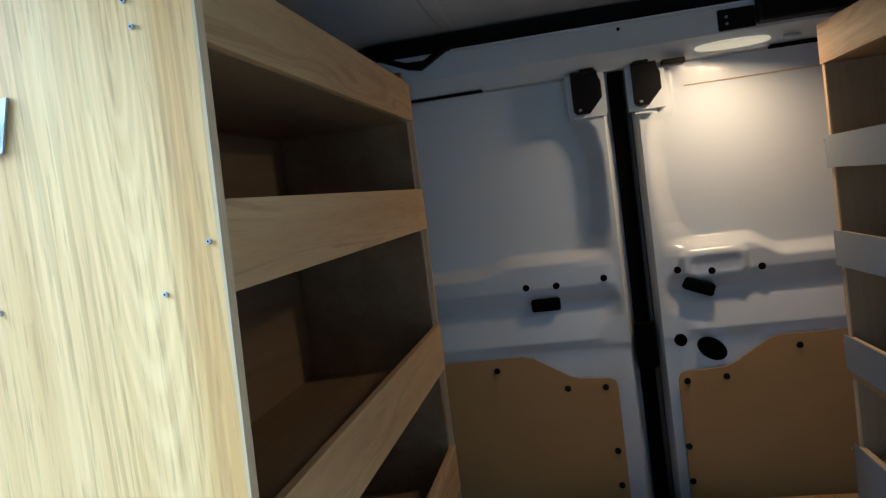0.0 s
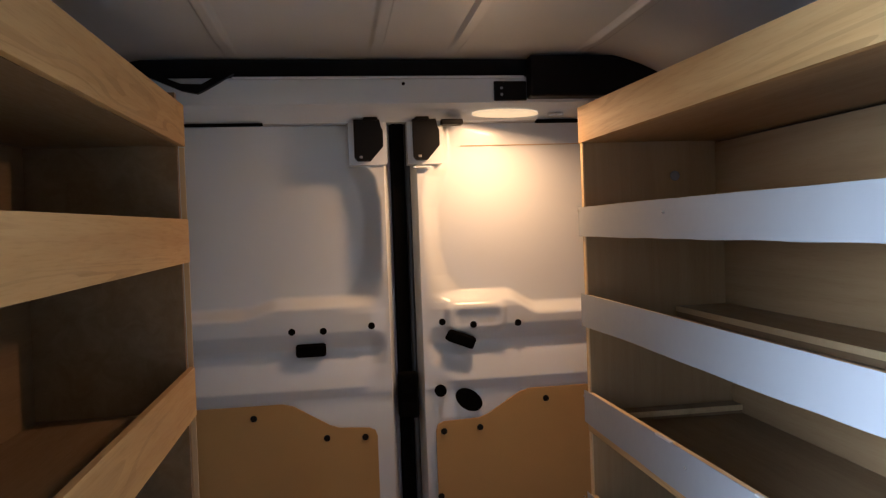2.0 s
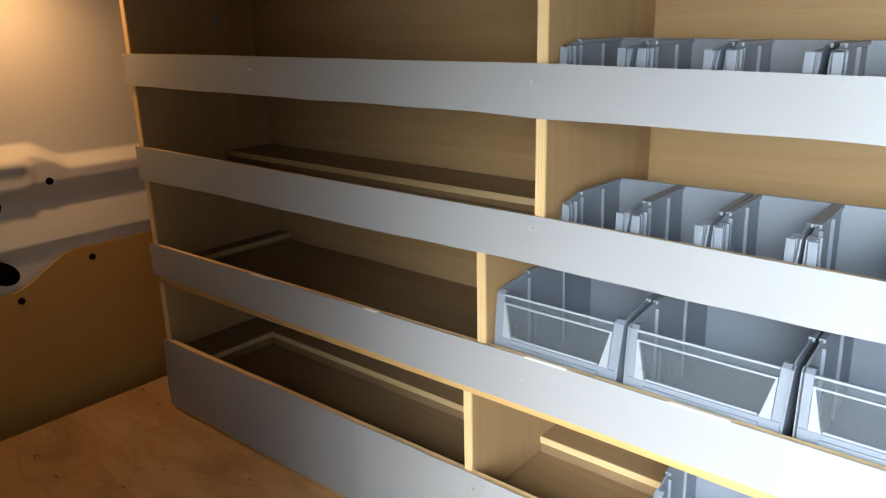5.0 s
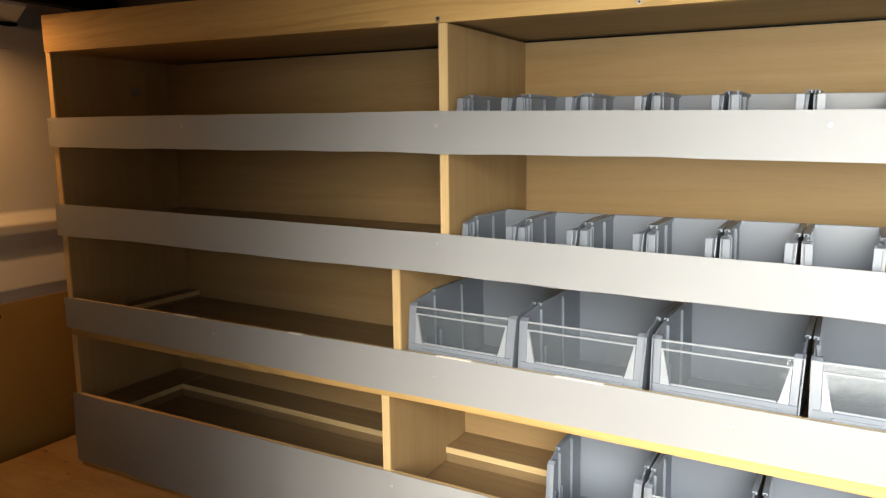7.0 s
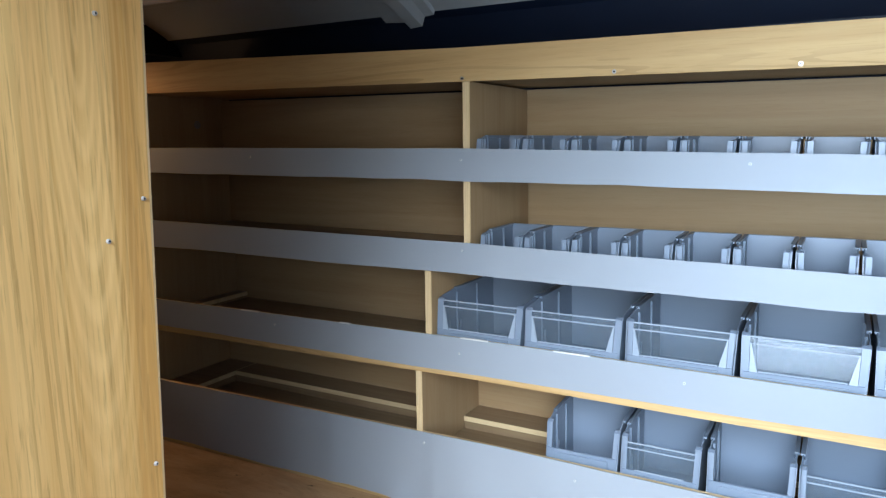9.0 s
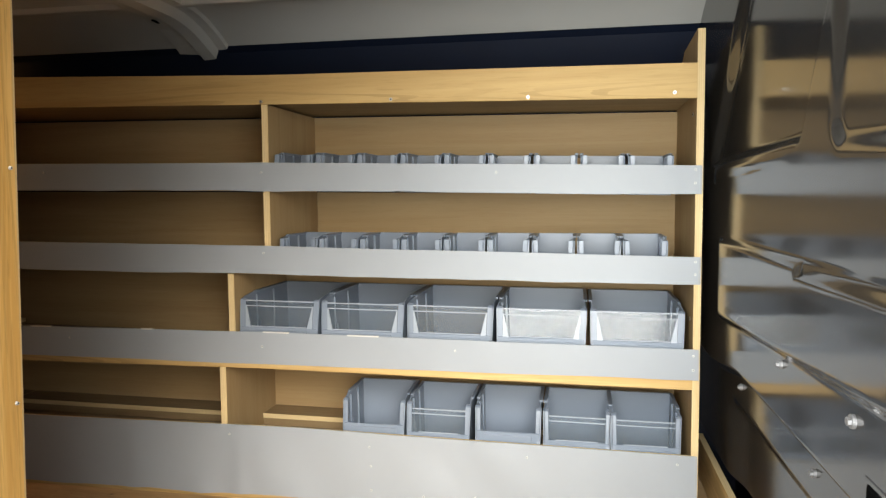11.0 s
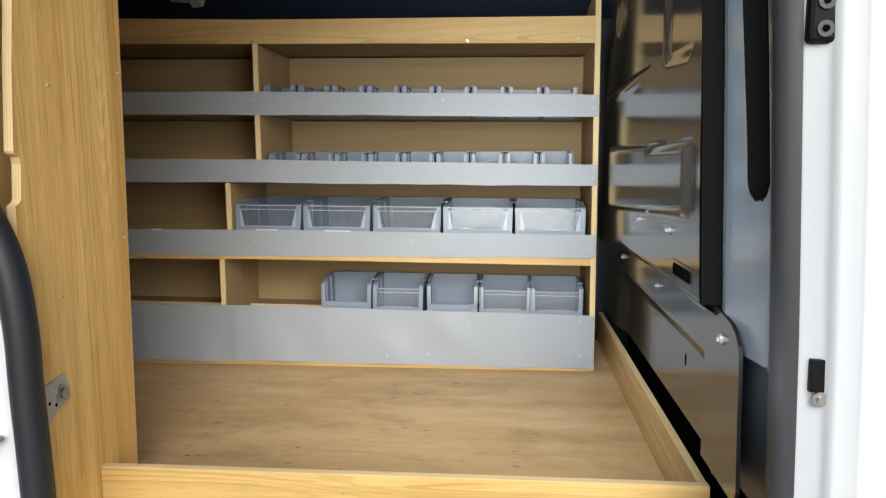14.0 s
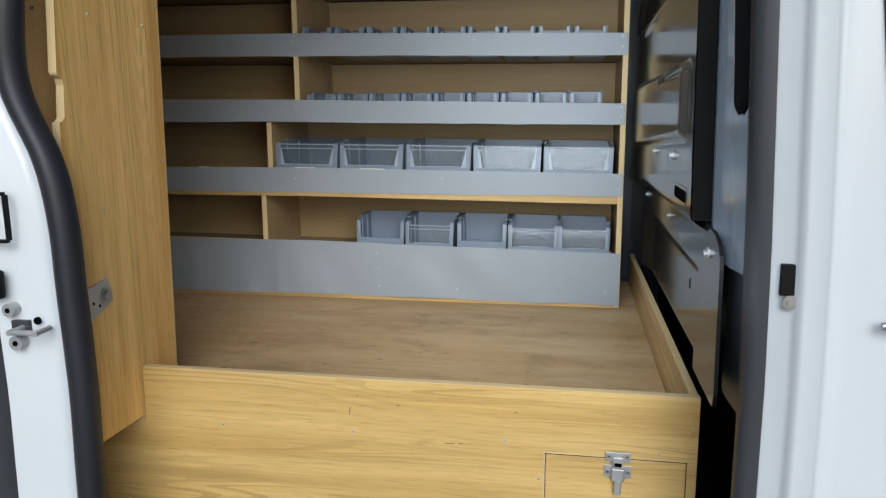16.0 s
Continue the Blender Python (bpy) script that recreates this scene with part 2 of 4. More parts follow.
glow = bpy.data.materials.new("lamp_lens_lit")
glow.use_nodes = True
glow.node_tree.nodes["Principled BSDF"].inputs["Base Color"].default_value = (0.8, 0.75, 0.65, 1)
glow.node_tree.nodes["Principled BSDF"].inputs["Emission Color"].default_value = (1.0, 0.62, 0.28, 1)
glow.node_tree.nodes["Principled BSDF"].inputs["Emission Strength"].default_value = 0.22

# ---------------------------------------------------------------- mesh helpers


def box(bm, x0, x1, y0, y1, z0, z1, bev=0.0):
    m = Matrix.Translation(((x0 + x1) / 2, (y0 + y1) / 2, (z0 + z1) / 2)) @ Matrix.Diagonal((abs(x1 - x0), abs(y1 - y0), abs(z1 - z0), 1))
    vs = bmesh.ops.create_cube(bm, size=1, matrix=m)["verts"]
    if bev:
        es = list({e for v in vs for e in v.link_edges})
        bmesh.ops.bevel(bm, geom=es, offset=bev, segments=2, affect="EDGES", profile=0.5)
    return bm


def boxed(x0, x1, y0, y1, z0, z1, bev=0.0):
    return box(bmesh.new(), x0, x1, y0, y1, z0, z1, bev)


def prism(bm, pts, axis, a, b):
    """A flat outline pushed through along one axis from a to b."""
    def at(p, q):
        return {"x": (q, p[0], p[1]), "y": (p[0], q, p[1]), "z": (p[0], p[1], q)}[axis]
    lo, hi = [bm.verts.new(at(p, a)) for p in pts], [bm.verts.new(at(p, b)) for p in pts]
    k = len(pts)
    bm.faces.new(lo), bm.faces.new(hi[::-1])
    for i in range(k):
        bm.faces.new((lo[i], hi[i], hi[(i + 1) % k], lo[(i + 1) % k]))
    bmesh.ops.recalc_face_normals(bm, faces=bm.faces)
    return bm


TURNS = {"x": pose(0, 0, 0, 0, 90, 0), "y": pose(0, 0, 0, 90, 0, 0), "z": pose(0, 0, 0)}


def rod(bm, c, axis, r, depth, r2=None, seg=14):
    bmesh.ops.create_cone(bm, cap_ends=True, segments=seg, radius1=r, radius2=r if r2 is None else r2, depth=depth,
                          matrix=Matrix.Translation(c) @ TURNS[axis])
    return bm


def sheet(f, u0, u1, v0, v1, nu, nv):
    """A fine grid surface from a function of two lengths."""
    bm = bmesh.new()
    g = [[bm.verts.new(f(u0 + (u1 - u0) * i / nu, v0 + (v1 - v0) * j / nv)) for j in range(nv + 1)] for i in range(nu + 1)]
    for i in range(nu):
        for j in range(nv):
            bm.faces.new((g[i][j], g[i + 1][j], g[i + 1][j + 1], g[i][j + 1]))
    return bm


def mesh(name, bm, mat, smooth=False):
    me = bpy.data.meshes.new(name)
    if smooth:
        for f in bm.faces:
            f.smooth = True
        bm.normal_update()
        for e in bm.edges:
            e.smooth = not (len(e.link_faces) == 2 and e.calc_face_angle() > 0.9)
    bm.to_mesh(me), bm.free()
    for m in (mat if isinstance(mat, (list, tuple)) else (mat,)):
        me.materials.append(m)
    return me


def part(name, bm, mat, parent, label="", smooth=False):
    ob = new(name, mesh(name, bm, mat, smooth))
    ob.parent = parent
    if label:
        ob["label"] = label
    return ob


def thing(name, label, category, group="", kind="", at=(0, 0, 0)):
    ob = new(name)
    ob.location = at
    return tagged(ob, label, category, group, kind)


def solid(name, bm, mat, label, category, kind="structure", smooth=False):
    return tagged(new(name, mesh(name, bm, mat, smooth)), label, category, "", kind)


def step(a, b, v):
    t = min(1, max(0, (v - a) / (b - a)))
    return t * t * (3 - 2 * t)


def rbox(u, v, cu, cv, hu, hv, r):
    """Signed distance to a rounded rectangle."""
    a, b = abs(u - cu) - hu + r, abs(v - cv) - hv + r
    return math.hypot(max(a, 0), max(b, 0)) + min(max(a, b), 0) - r


def line(pts, v):
    """Straight-line interpolation through (place, value) pairs."""
    if v <= pts[0][0]:
        return pts[0][1]
    for (a, p), (b, q) in zip(pts, pts[1:]):
        if v <= b:
            return p + (q - p) * (v - a) / (b - a)
    return pts[-1][1]


def screw(parent, c, axis, r=0.0027, mat=None, sign=-1):
    """A countersunk head with a dark driver recess."""
    bm = rod(bmesh.new(), c, axis, r, 0.0025, r * 0.8, 12)
    old = set(bm.faces)
    o = list(c)
    o["xyz".index(axis)] += sign * 0.0011
    rod(bm, o, axis, r * 0.42, 0.0010, None, 4)
    for f in bm.faces:
        f.material_index = 0 if f in old else 1
    return part("screw", bm, (mat or screw_white, void_black), parent)


# ---------------------------------------------------------------- the setting
FLOOR, ROOF, MID = 0.796, 2.0, 0.176
solid("ground", boxed(-60, 60, -60, 60, -0.2, 0.0), asphalt, "pale concrete yard outside the van", "ground")
solid("van_floor", boxed(-0.62, 0.98, -0.52, 1.99, 0.47, 0.52), black, "dark steel van floor under the raised deck", "floor")
floor = solid("floor", boxed(-0.390, 0.93, -0.420, 1.80, FLOOR - 0.012, FLOOR), ply_floor,
              "worn plywood deck with dark scuffs and stains", "floor")

# side walls: their shadow is painted on as near-black blue; the far one steps in near the roof
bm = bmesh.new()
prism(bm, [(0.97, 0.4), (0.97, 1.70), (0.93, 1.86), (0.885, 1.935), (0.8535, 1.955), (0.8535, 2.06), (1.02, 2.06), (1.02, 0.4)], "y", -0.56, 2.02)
solid("wall_side_far", bm, body_shaded, "steel side of the van behind the shelving, its shadow painted near black", "wall")
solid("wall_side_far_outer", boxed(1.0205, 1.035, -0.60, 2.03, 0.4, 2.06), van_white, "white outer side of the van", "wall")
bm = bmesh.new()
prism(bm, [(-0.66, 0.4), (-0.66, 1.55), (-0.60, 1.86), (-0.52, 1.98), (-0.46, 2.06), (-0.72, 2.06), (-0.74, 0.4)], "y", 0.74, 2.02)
solid("wall_side_near", bm, body_shaded, "steel side behind the open sliding door, its shadow painted near black", "wall")
solid("wall_side_near_outer", boxed(-0.755, -0.7405, 0.84, 2.03, 0.4, 2.06), van_white, "white outer side of the van", "wall")


# roof skin with long pressed ribs
RIBS = (-0.222, 0.118, 0.305, 0.628)


def roof_z(x):
    return ROOF + 0.012 - 0.05 * max(0, MID - 0.55 - x) ** 2 / 0.04 - 1.2 * max(0, x - 0.62) ** 2


def roof_at(x, y):
    z = roof_z(x)
    for r in RIBS:
        z -= 0.012 * (1 - step(0.010, 0.0175, abs(x - r))) * (1 - step(1.70, 1.78, y))
    return (x, y, z)


solid("ceiling", sheet(roof_at, -0.58, 0.852, -0.56, 2.02, 480, 30), roof_white, "pale ribbed steel van roof", "roof", smooth=True)
solid("roof_cover", boxed(-0.7, 1.0, -0.58, 2.04, 2.06, 2.09), van_white, "white outer roof skin of the van", "roof")
# pressed roof bow: a flanged channel that follows the roof
BOW = [(0.845, 0.004), (0.850, -0.010), (0.876, -0.012), (0.890, -0.033), (0.925, -0.036), (0.940, -0.020), (0.992, -0.018), (1.000, -0.006), (1.004, 0.004)]
bm = bmesh.new()
rings = []
for i in range(41):
    x = -0.55 + 1.400 * i / 40
    rings.append([bm.verts.new((x + (0.012 if 0.88 < y < 0.95 and i == 40 else 0), y, roof_z(x) + dz)) for y, dz in BOW])
for a, b in zip(rings, rings[1:]):
    for k in range(len(BOW)):
        bm.faces.new((a[k], b[k], b[(k + 1) % len(BOW)], a[(k + 1) % len(BOW)]))
bm.faces.new(rings[0]), bm.faces.new(rings[-1][::-1])
bmesh.ops.recalc_face_normals(bm, faces=bm.faces)
bow = solid("roof_bow", bm, roof_white, "pale pressed steel roof bow across the van", "roof bow")
for x in (0.30, 0.70):
    part("slot", box(bmesh.new(), x - 0.018, x + 0.018, 0.966, 0.974, roof_z(x) - 0.0215, roof_z(x) - 0.0175, 0.001), void_black, bow, "dark slot in the bow")

# rear header over the doors
hd = thing("rear_header", "white painted steel header over the rear doors", "header", kind="structure")
bm = bmesh.new()
prism(bm, [(1.846, 1.896), (1.846, 1.955), (1.852, 1.961), (1.99, 1.985), (1.99, 1.858), (1.898, 1.858), (1.86, 1.885)], "x", -0.42, 0.66)
part("beam", bm, van_white, hd)
part("beam_lip", box(bmesh.new(), -0.222, 0.492, 1.841, 1.853, 1.956, 1.9625, 0.002), van_white, hd)
bm = bmesh.new()
prism(bm, [(1.866, 1.962), (1.866, 2.008), (1.99, 2.02), (1.99, 1.984)], "x", -0.6, 0.95)
part("rubber_strip", bm, black, hd, "black rubber strip under the roof")
bm = bmesh.new()
prism(bm, [(-0.215, 1.968), (-0.222, 1.980), (-0.290, 1.943), (-0.335, 1.944), (-0.43, 1.982), (-0.43, 1.970), (-0.335, 1.928), (-0.300, 1.921), (-0.285, 1.928)], "y", 1.83, 1.845)
part("cable", bm, black, hd, "black cable loom at the corner")
part("cover", box(bmesh.new(), 0.497, 0.95, 1.80, 1.845, 1.902, 2.004, 0.005), black, hd, "black plastic cover over the wiring")
bracket = part("bracket", boxed(0.413, 0.4965, 1.838, 1.8455, 1.899, 1.948, 0.003), black, hd, "black bracket with two screws")
for z in (1.914, 1.930):
    part("screw", rod(bmesh.new(), (0.432, 1.8375, z), "y", 0.0035, 0.003), bolt_grey, bracket)
part("gap", boxed(-0.345, -0.16, 1.888, 1.91, 1.8545, 1.8592), void_black, hd, "dark gap above the door")
part("gap", boxed(0.535, 0.66, 1.888, 1.91, 1.852, 1.8592), void_black, hd, "dark gap above the door")
part("stop", box(bmesh.new(), 0.281, 0.337, 1.866, 1.90, 1.846, 1.860, 0.003), black, hd, "black rubber door stop")
for x in (0.104, 0.233):
    part("stop", box(bmesh.new(), x - 0.018, x + 0.018, 1.868, 1.90, 1.858, 1.868, 0.003), black, hd, "black rubber door stop")
part("hole", rod(bmesh.new(), (0.187, 1.8455, 1.944), "y", 0.004, 0.004), void_black, hd)


# ---------------------------------------------------------------- rear doors
SKIN = [(0.7, 1.896), (1.170, 1.896), (1.195, 1.887), (1.262, 1.905), (1.283, 1.914), (1.292, 1.915), (1.316, 1.899), (1.334, 1.890), (1.380, 1.888), (1.40, 1.892), (1.9, 1.892)]


def door_depth(x, z):
    """How far the pressed inner skin of a rear door stands from the front; mirrored about the middle but for the foot of the window field."""
    u, right = abs(x - MID), x > MID
    y = line(SKIN, z)
    # the frame beside the gap stays flat where the ledges run out
    run = line([(1.16, 0.10), (1.20, 0.085), (1.25, 0.045), (1.40, 0.045)], z)
    y += (1.893 - y) * (1 - step(run, run + 0.05, u)) * step(1.15, 1.19, z) * (1 - step(1.39, 1.41, z))
    if not right:
        # shallow boss round the three holes
        y += (1.888 - y) * (1 - step(-0.04, 0.02, rbox(u, z, 0.235, 1.385, 0.10, 0.055, 0.04)))
    outer = line([(1.40, 0.17), (1.43, 0.15), (1.464, 0.122), (1.53, 0.104), (1.64, 0.100), (1.70, 0.118), (1.74, 0.134), (1.82, 0.132)], z)
    inner = line([(1.66, 0.050), (1.72, 0.060), (1.76, 0.092)], z)
    foot = (1.420 - 0.038 * step(0.265, 0.35, u)) if right else (1.420 - 0.022 * step(0.315, 0.41, u))
    inside = step(inner, outer, u) * step(foot - 0.026, foot + 0.006, z)
    y += (1.934 - y) * inside
    if right:
        # raised boss round the holes of the handle
        y -= 0.009 * (1 - step(-0.016, 0.004, rbox(u, z, 0.180, 1.356, 0.082, 0.044, 0.030)))
        y += 0.005 * (1 - step(-0.020, 0.0, rbox(u, z, 0.185, 1.350, 0.066, 0.030, 0.024)))
    y += 0.055 * (1 - step(0.024, 0.042, u))
    return y


def rear_door(side):
    d = thing("rear_door", "closed white van rear door with pressed steel inner skin and brown board lining", "door", "rear doors")
    x = lambda u: MID + side * u
    bm = sheet(lambda u, z: (x(u), door_depth(x(u), z), z), 0.022, 0.82, 0.70, 1.857, 200, 330)
    if side > 0:
        bmesh.ops.reverse_faces(bm, faces=bm.faces)
    part("inner_skin", bm, van_white, d, smooth=True)
    part("outer_skin", boxed(min(x(0.012), x(0.82)), max(x(0.012), x(0.82)), 1.985, 2.0, 0.65, 1.9), van_white, d)
    b = [(0.083, 0.70), (0.083, 1.070), (0.088, 1.084), (0.103, 1.091)] if side < 0 else [(0.066, 0.70), (0.066, 1.070), (0.071, 1.086), (0.086, 1.093)]
    b += [(0.178, 1.096), (0.200, 1.104), (0.288, 1.157), (0.315, 1.164), (0.80, 1.164), (0.80, 0.70)]
    bm = prism(bmesh.new(), [(x(u), z) for u, z in b], "y", 1.884, 1.890)
    lining = part("lining_board", bm, hardboard, d, "brown hardboard door lining")
    for u, z in ((0.114, 1.069), (0.209, 1.073), (0.385, 1.134), (0.102, 0.902), (0.102, 0.812)) if side < 0 else ((0.086, 1.068), (0.180, 1.072), (0.356, 1.135), (0.073, 0.902), (0.073, 0.812)):
        bm = rod(bmesh.new(), (x(u), 1.8825, z), "y", 0.0085, 0.004, 0.0075)
        part("plug", bm, black, lining, "black plastic trim plug")
    for u, z in ((0.088, 1.347), (0.208, 1.340), (0.285, 1.342)) if side < 0 else ((0.092, 1.347), (0.172, 1.337), (0.290, 1.335)):
        part("round_hole", rod(bmesh.new(), (x(u), door_depth(x(u), z) + 0.0035, z), "y", 0.0088, 0.012), void_black, d, "dark round hole")
    # latch opening, with one lower corner cut on the same hand in both doors
    a, c = (0.062, 0.134) if side < 0 else (0.209, 0.276)
    o = [(a, 1.862), (a, 1.768), (a + 0.008, 1.759), (c - 0.032, 1.759), (c, 1.795), (c, 1.835), (c - 0.004, 1.842), (c - 0.008, 1.862)]
    latch = part("latch", prism(bmesh.new(), o, "y", 1.873, 1.93), black, d, "black plastic upper door latch")
    part("latch_bolt", box(bmesh.new(), a + 0.012, a + 0.020, 1.870, 1.875, 1.766, 1.772, 0.001), bolt_grey, latch)
    pad = [(a - 0.014, 1.857), (a - 0.014, 1.750), (c + 0.006, 1.750), (c + 0.010, 1.757), (c + 0.010, 1.857)]
    part("latch_pad", prism(bmesh.new(), pad, "y", 1.885, 1.925), van_white, d)
    if side < 0:
        bm = box(bmesh.new(), -0.101, -0.027, 1.888, 1.93, 1.276, 1.308, 0.006)
    else:
        part("latch_tab", box(bmesh.new(), 0.208, 0.252, 1.878, 1.888, 1.7395, 1.7445, 0.0012), van_white, d)
        part("seam", boxed(0.338, 0.66, 1.9305, 1.9330, 1.7985, 1.8000), hardboard, d, "thin sealed seam across the window field")
        bm = box(bmesh.new(), -0.037, 0.037, 1.876, 1.93, -0.0155, 0.0155, 0.006)
        bmesh.ops.transform(bm, matrix=pose(0.315, 0, 1.301, 0, 22, 0), verts=bm.verts)
    part("handle_hole", bm, void_black, d, "dark oblong hole")
    if side > 0:
        part("round_hole", rod(bmesh.new(), (0.2575, 1.891, 1.1715), "y", 0.0155, 0.012), void_black, d, "dark round hole")
        bm = bmesh.new()
        prism(bm, [(0.3295 + 0.035 * math.cos(a) * (1.0 if math.cos(a) > 0 else 0.95), 1.1435 + 0.028 * math.sin(a) - 0.35 * 0.03 * math.cos(a))
                   for a in [i * math.tau / 20 for i in range(20)]], "y", 1.8855, 1.905)
        part("lock_hole", bm, void_black, d, "dark oval hole for the lock")
    return d


rear_door(-1), rear_door(1)
seal = thing("door_seal", "black rubber seal in the gap between the rear doors", "seal", kind="structure")
part("seal_strip", box(bmesh.new(), MID - 0.020, MID + 0.014, 1.925, 1.965, 0.7, 1.870, 0.006), void_black, seal)
# the light on the seal's right side is put in as a paler strip
part("seal_lip", box(bmesh.new(), MID + 0.0145, MID + 0.030, 1.932, 1.965, 0.7, 1.870, 0.006), rubber, seal, "lip of the rubber seal, its lit side painted paler grey")
part("lock_block", box(bmesh.new(), MID - 0.026, MID + 0.026, 1.890, 1.924, 1.105, 1.222, 0.008), void_black, seal, "black lock block")

# dome lamp in the header, lit
dl = thing("cargo_lamp", "lit warm oval courtesy lamp in the rear header", "lamp")
bm = bmesh.new()
prism(bm, [(0.447 + 0.086 * math.cos(a), 0.013 * math.sin(a)) for a in [i * math.tau / 28 for i in range(28)]], "z", -0.004, 0.004)
bmesh.ops.transform(bm, matrix=pose(0, 1.872, 1.873, -35, 0, 0), verts=bm.verts)
part("lens", bm, glow, dl)
part("bezel", box(bmesh.new(), 0.560, 0.60, 1.868, 1.882, 1.864, 1.872, 0.002), van_white, dl, "white end of the lamp housing")
light = lamp("cargo_lamp_light", "AREA", 1.05, (1.0, 0.50, 0.19), pose(0.420, 1.755, 1.860, -4, 10, 0), size=0.13, size_y=0.05)
light.data.shape = "ELLIPSE"

# ---------------------------------------------------------------- the long shelving
SLOPE = 0.011
FX, BX = 0.553, 0.88


def tilt(bm):
    for v in bm.verts:
        v.co.z += SLOPE * (v.co.y - 0.33)
    return bm


rack = thing("shelving_unit", "long plywood van shelving with grey plastic shelf fronts", "shelving")
Y0, Y1 = -0.352, 1.612
KEY = (-0.36, 0.61, 1.63)


def run(*zs):
    """A height that runs along the unit through three places."""
    return lambda y: line(list(zip(KEY, zs)), y)


# top and bottom edges of the five front boards, from the top down
TOP = [run(1.802, 1.812, 1.842), run(1.589, 1.610, 1.6205), run(1.395, 1.4145, 1.4265), run(1.196, 1.2085, 1.2075), run(0.962, 0.980, 0.976)]
LOW = [run(1.7295, 1.745, 1.763), run(1.5275, 1.545, 1.5535), run(1.335, 1.347, 1.3555), run(1.129, 1.131, 1.1355), run(0.806, 0.808, 0.806)]


def board(x0, x1, low, top, y0, y1, n=24):
    """A long board whose edges follow two runs."""
    bm = bmesh.new()
    rings = []
    for i in range(n + 1):
        y = y0 + (y1 - y0) * i / n
        rings.append([bm.verts.new(p) for p in ((x0, y, low(y)), (x1, y, low(y)), (x1, y, top(y)), (x0, y, top(y)))])
    for a, b in zip(rings, rings[1:]):
        for k in range(4):
            bm.faces.new((a[k], b[k], b[(k + 1) % 4], a[(k + 1) % 4]))
    bm.faces.new(rings[0]), bm.faces.new(rings[-1][::-1])
    bmesh.ops.recalc_face_normals(bm, faces=bm.faces)
    return bm


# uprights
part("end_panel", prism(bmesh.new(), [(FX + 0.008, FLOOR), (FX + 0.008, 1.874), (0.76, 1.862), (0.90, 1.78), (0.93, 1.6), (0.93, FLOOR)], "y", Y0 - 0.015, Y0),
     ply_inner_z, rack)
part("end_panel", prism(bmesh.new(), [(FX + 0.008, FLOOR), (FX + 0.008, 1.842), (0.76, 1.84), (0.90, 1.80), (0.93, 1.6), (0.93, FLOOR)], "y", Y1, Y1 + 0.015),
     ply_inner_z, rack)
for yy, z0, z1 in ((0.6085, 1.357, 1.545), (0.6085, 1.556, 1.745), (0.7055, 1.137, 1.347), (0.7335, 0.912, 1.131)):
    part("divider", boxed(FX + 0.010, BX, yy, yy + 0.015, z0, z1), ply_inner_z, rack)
    part("divider_edge", boxed(FX + 0.0065, FX + 0.0098, yy, yy + 0.015, z0, z1), ply_edge_z, rack)
for yy, z1 in ((Y0 - 0.015, 1.873), (Y1, 1.842)):
    part("panel_edge", boxed(FX + 0.0045, FX + 0.0078, yy, yy + 0.015, FLOOR + 0.001, z1), ply_edge_z, rack)
# shelves and backs; each shelf lies behind a lip; the lower ones carry shade in their colour
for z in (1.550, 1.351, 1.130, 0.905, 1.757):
    part("shelf", tilt(boxed(FX + 0.013, BX + 0.02, Y0, Y1, z - 0.009, z)), shelf_shaded if z < 1.5 else ply_inner, rack)
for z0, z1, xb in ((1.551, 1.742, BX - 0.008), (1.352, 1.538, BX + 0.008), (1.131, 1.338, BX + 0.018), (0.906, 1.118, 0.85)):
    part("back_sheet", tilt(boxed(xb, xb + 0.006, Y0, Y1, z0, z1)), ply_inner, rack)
# timber rails: the top one and the shelf edge stay bare, the others carry the plastic fronts
part("rail", board(FX, FX + 0.0125, LOW[0], TOP[0], Y0, Y1 + 0.012), ply_y, rack)
part("rail", boxed(FX, FX + 0.0125, Y0, Y1 + 0.012, FLOOR, 0.930), ply_y, rack)
for k, drop in ((1, 0.052), (2, 0.052), (3, 0.089), (4, 0.047)):
    top, mid = (lambda y, k=k: TOP[k](y) - 0.003), (lambda y, k=k: TOP[k](y) - 0.006)
    part("lip", board(FX + 0.0004, FX + 0.0122, lambda y: TOP[k](y) - drop, mid, Y0, Y1 + 0.008), ply_y, rack)
    part("lip_edge", board(FX + 0.0004, FX + 0.0122, lambda y: mid(y) + 0.0002, top, Y0, Y1 + 0.008), ply_edge, rack)


def wave(y, k, amp):
    return amp * noise.noise((y * 3.1 + k * 7.7, k, 0)) + 0.4 * amp * noise.noise((y * 9 + k, k * 3.0, 2))


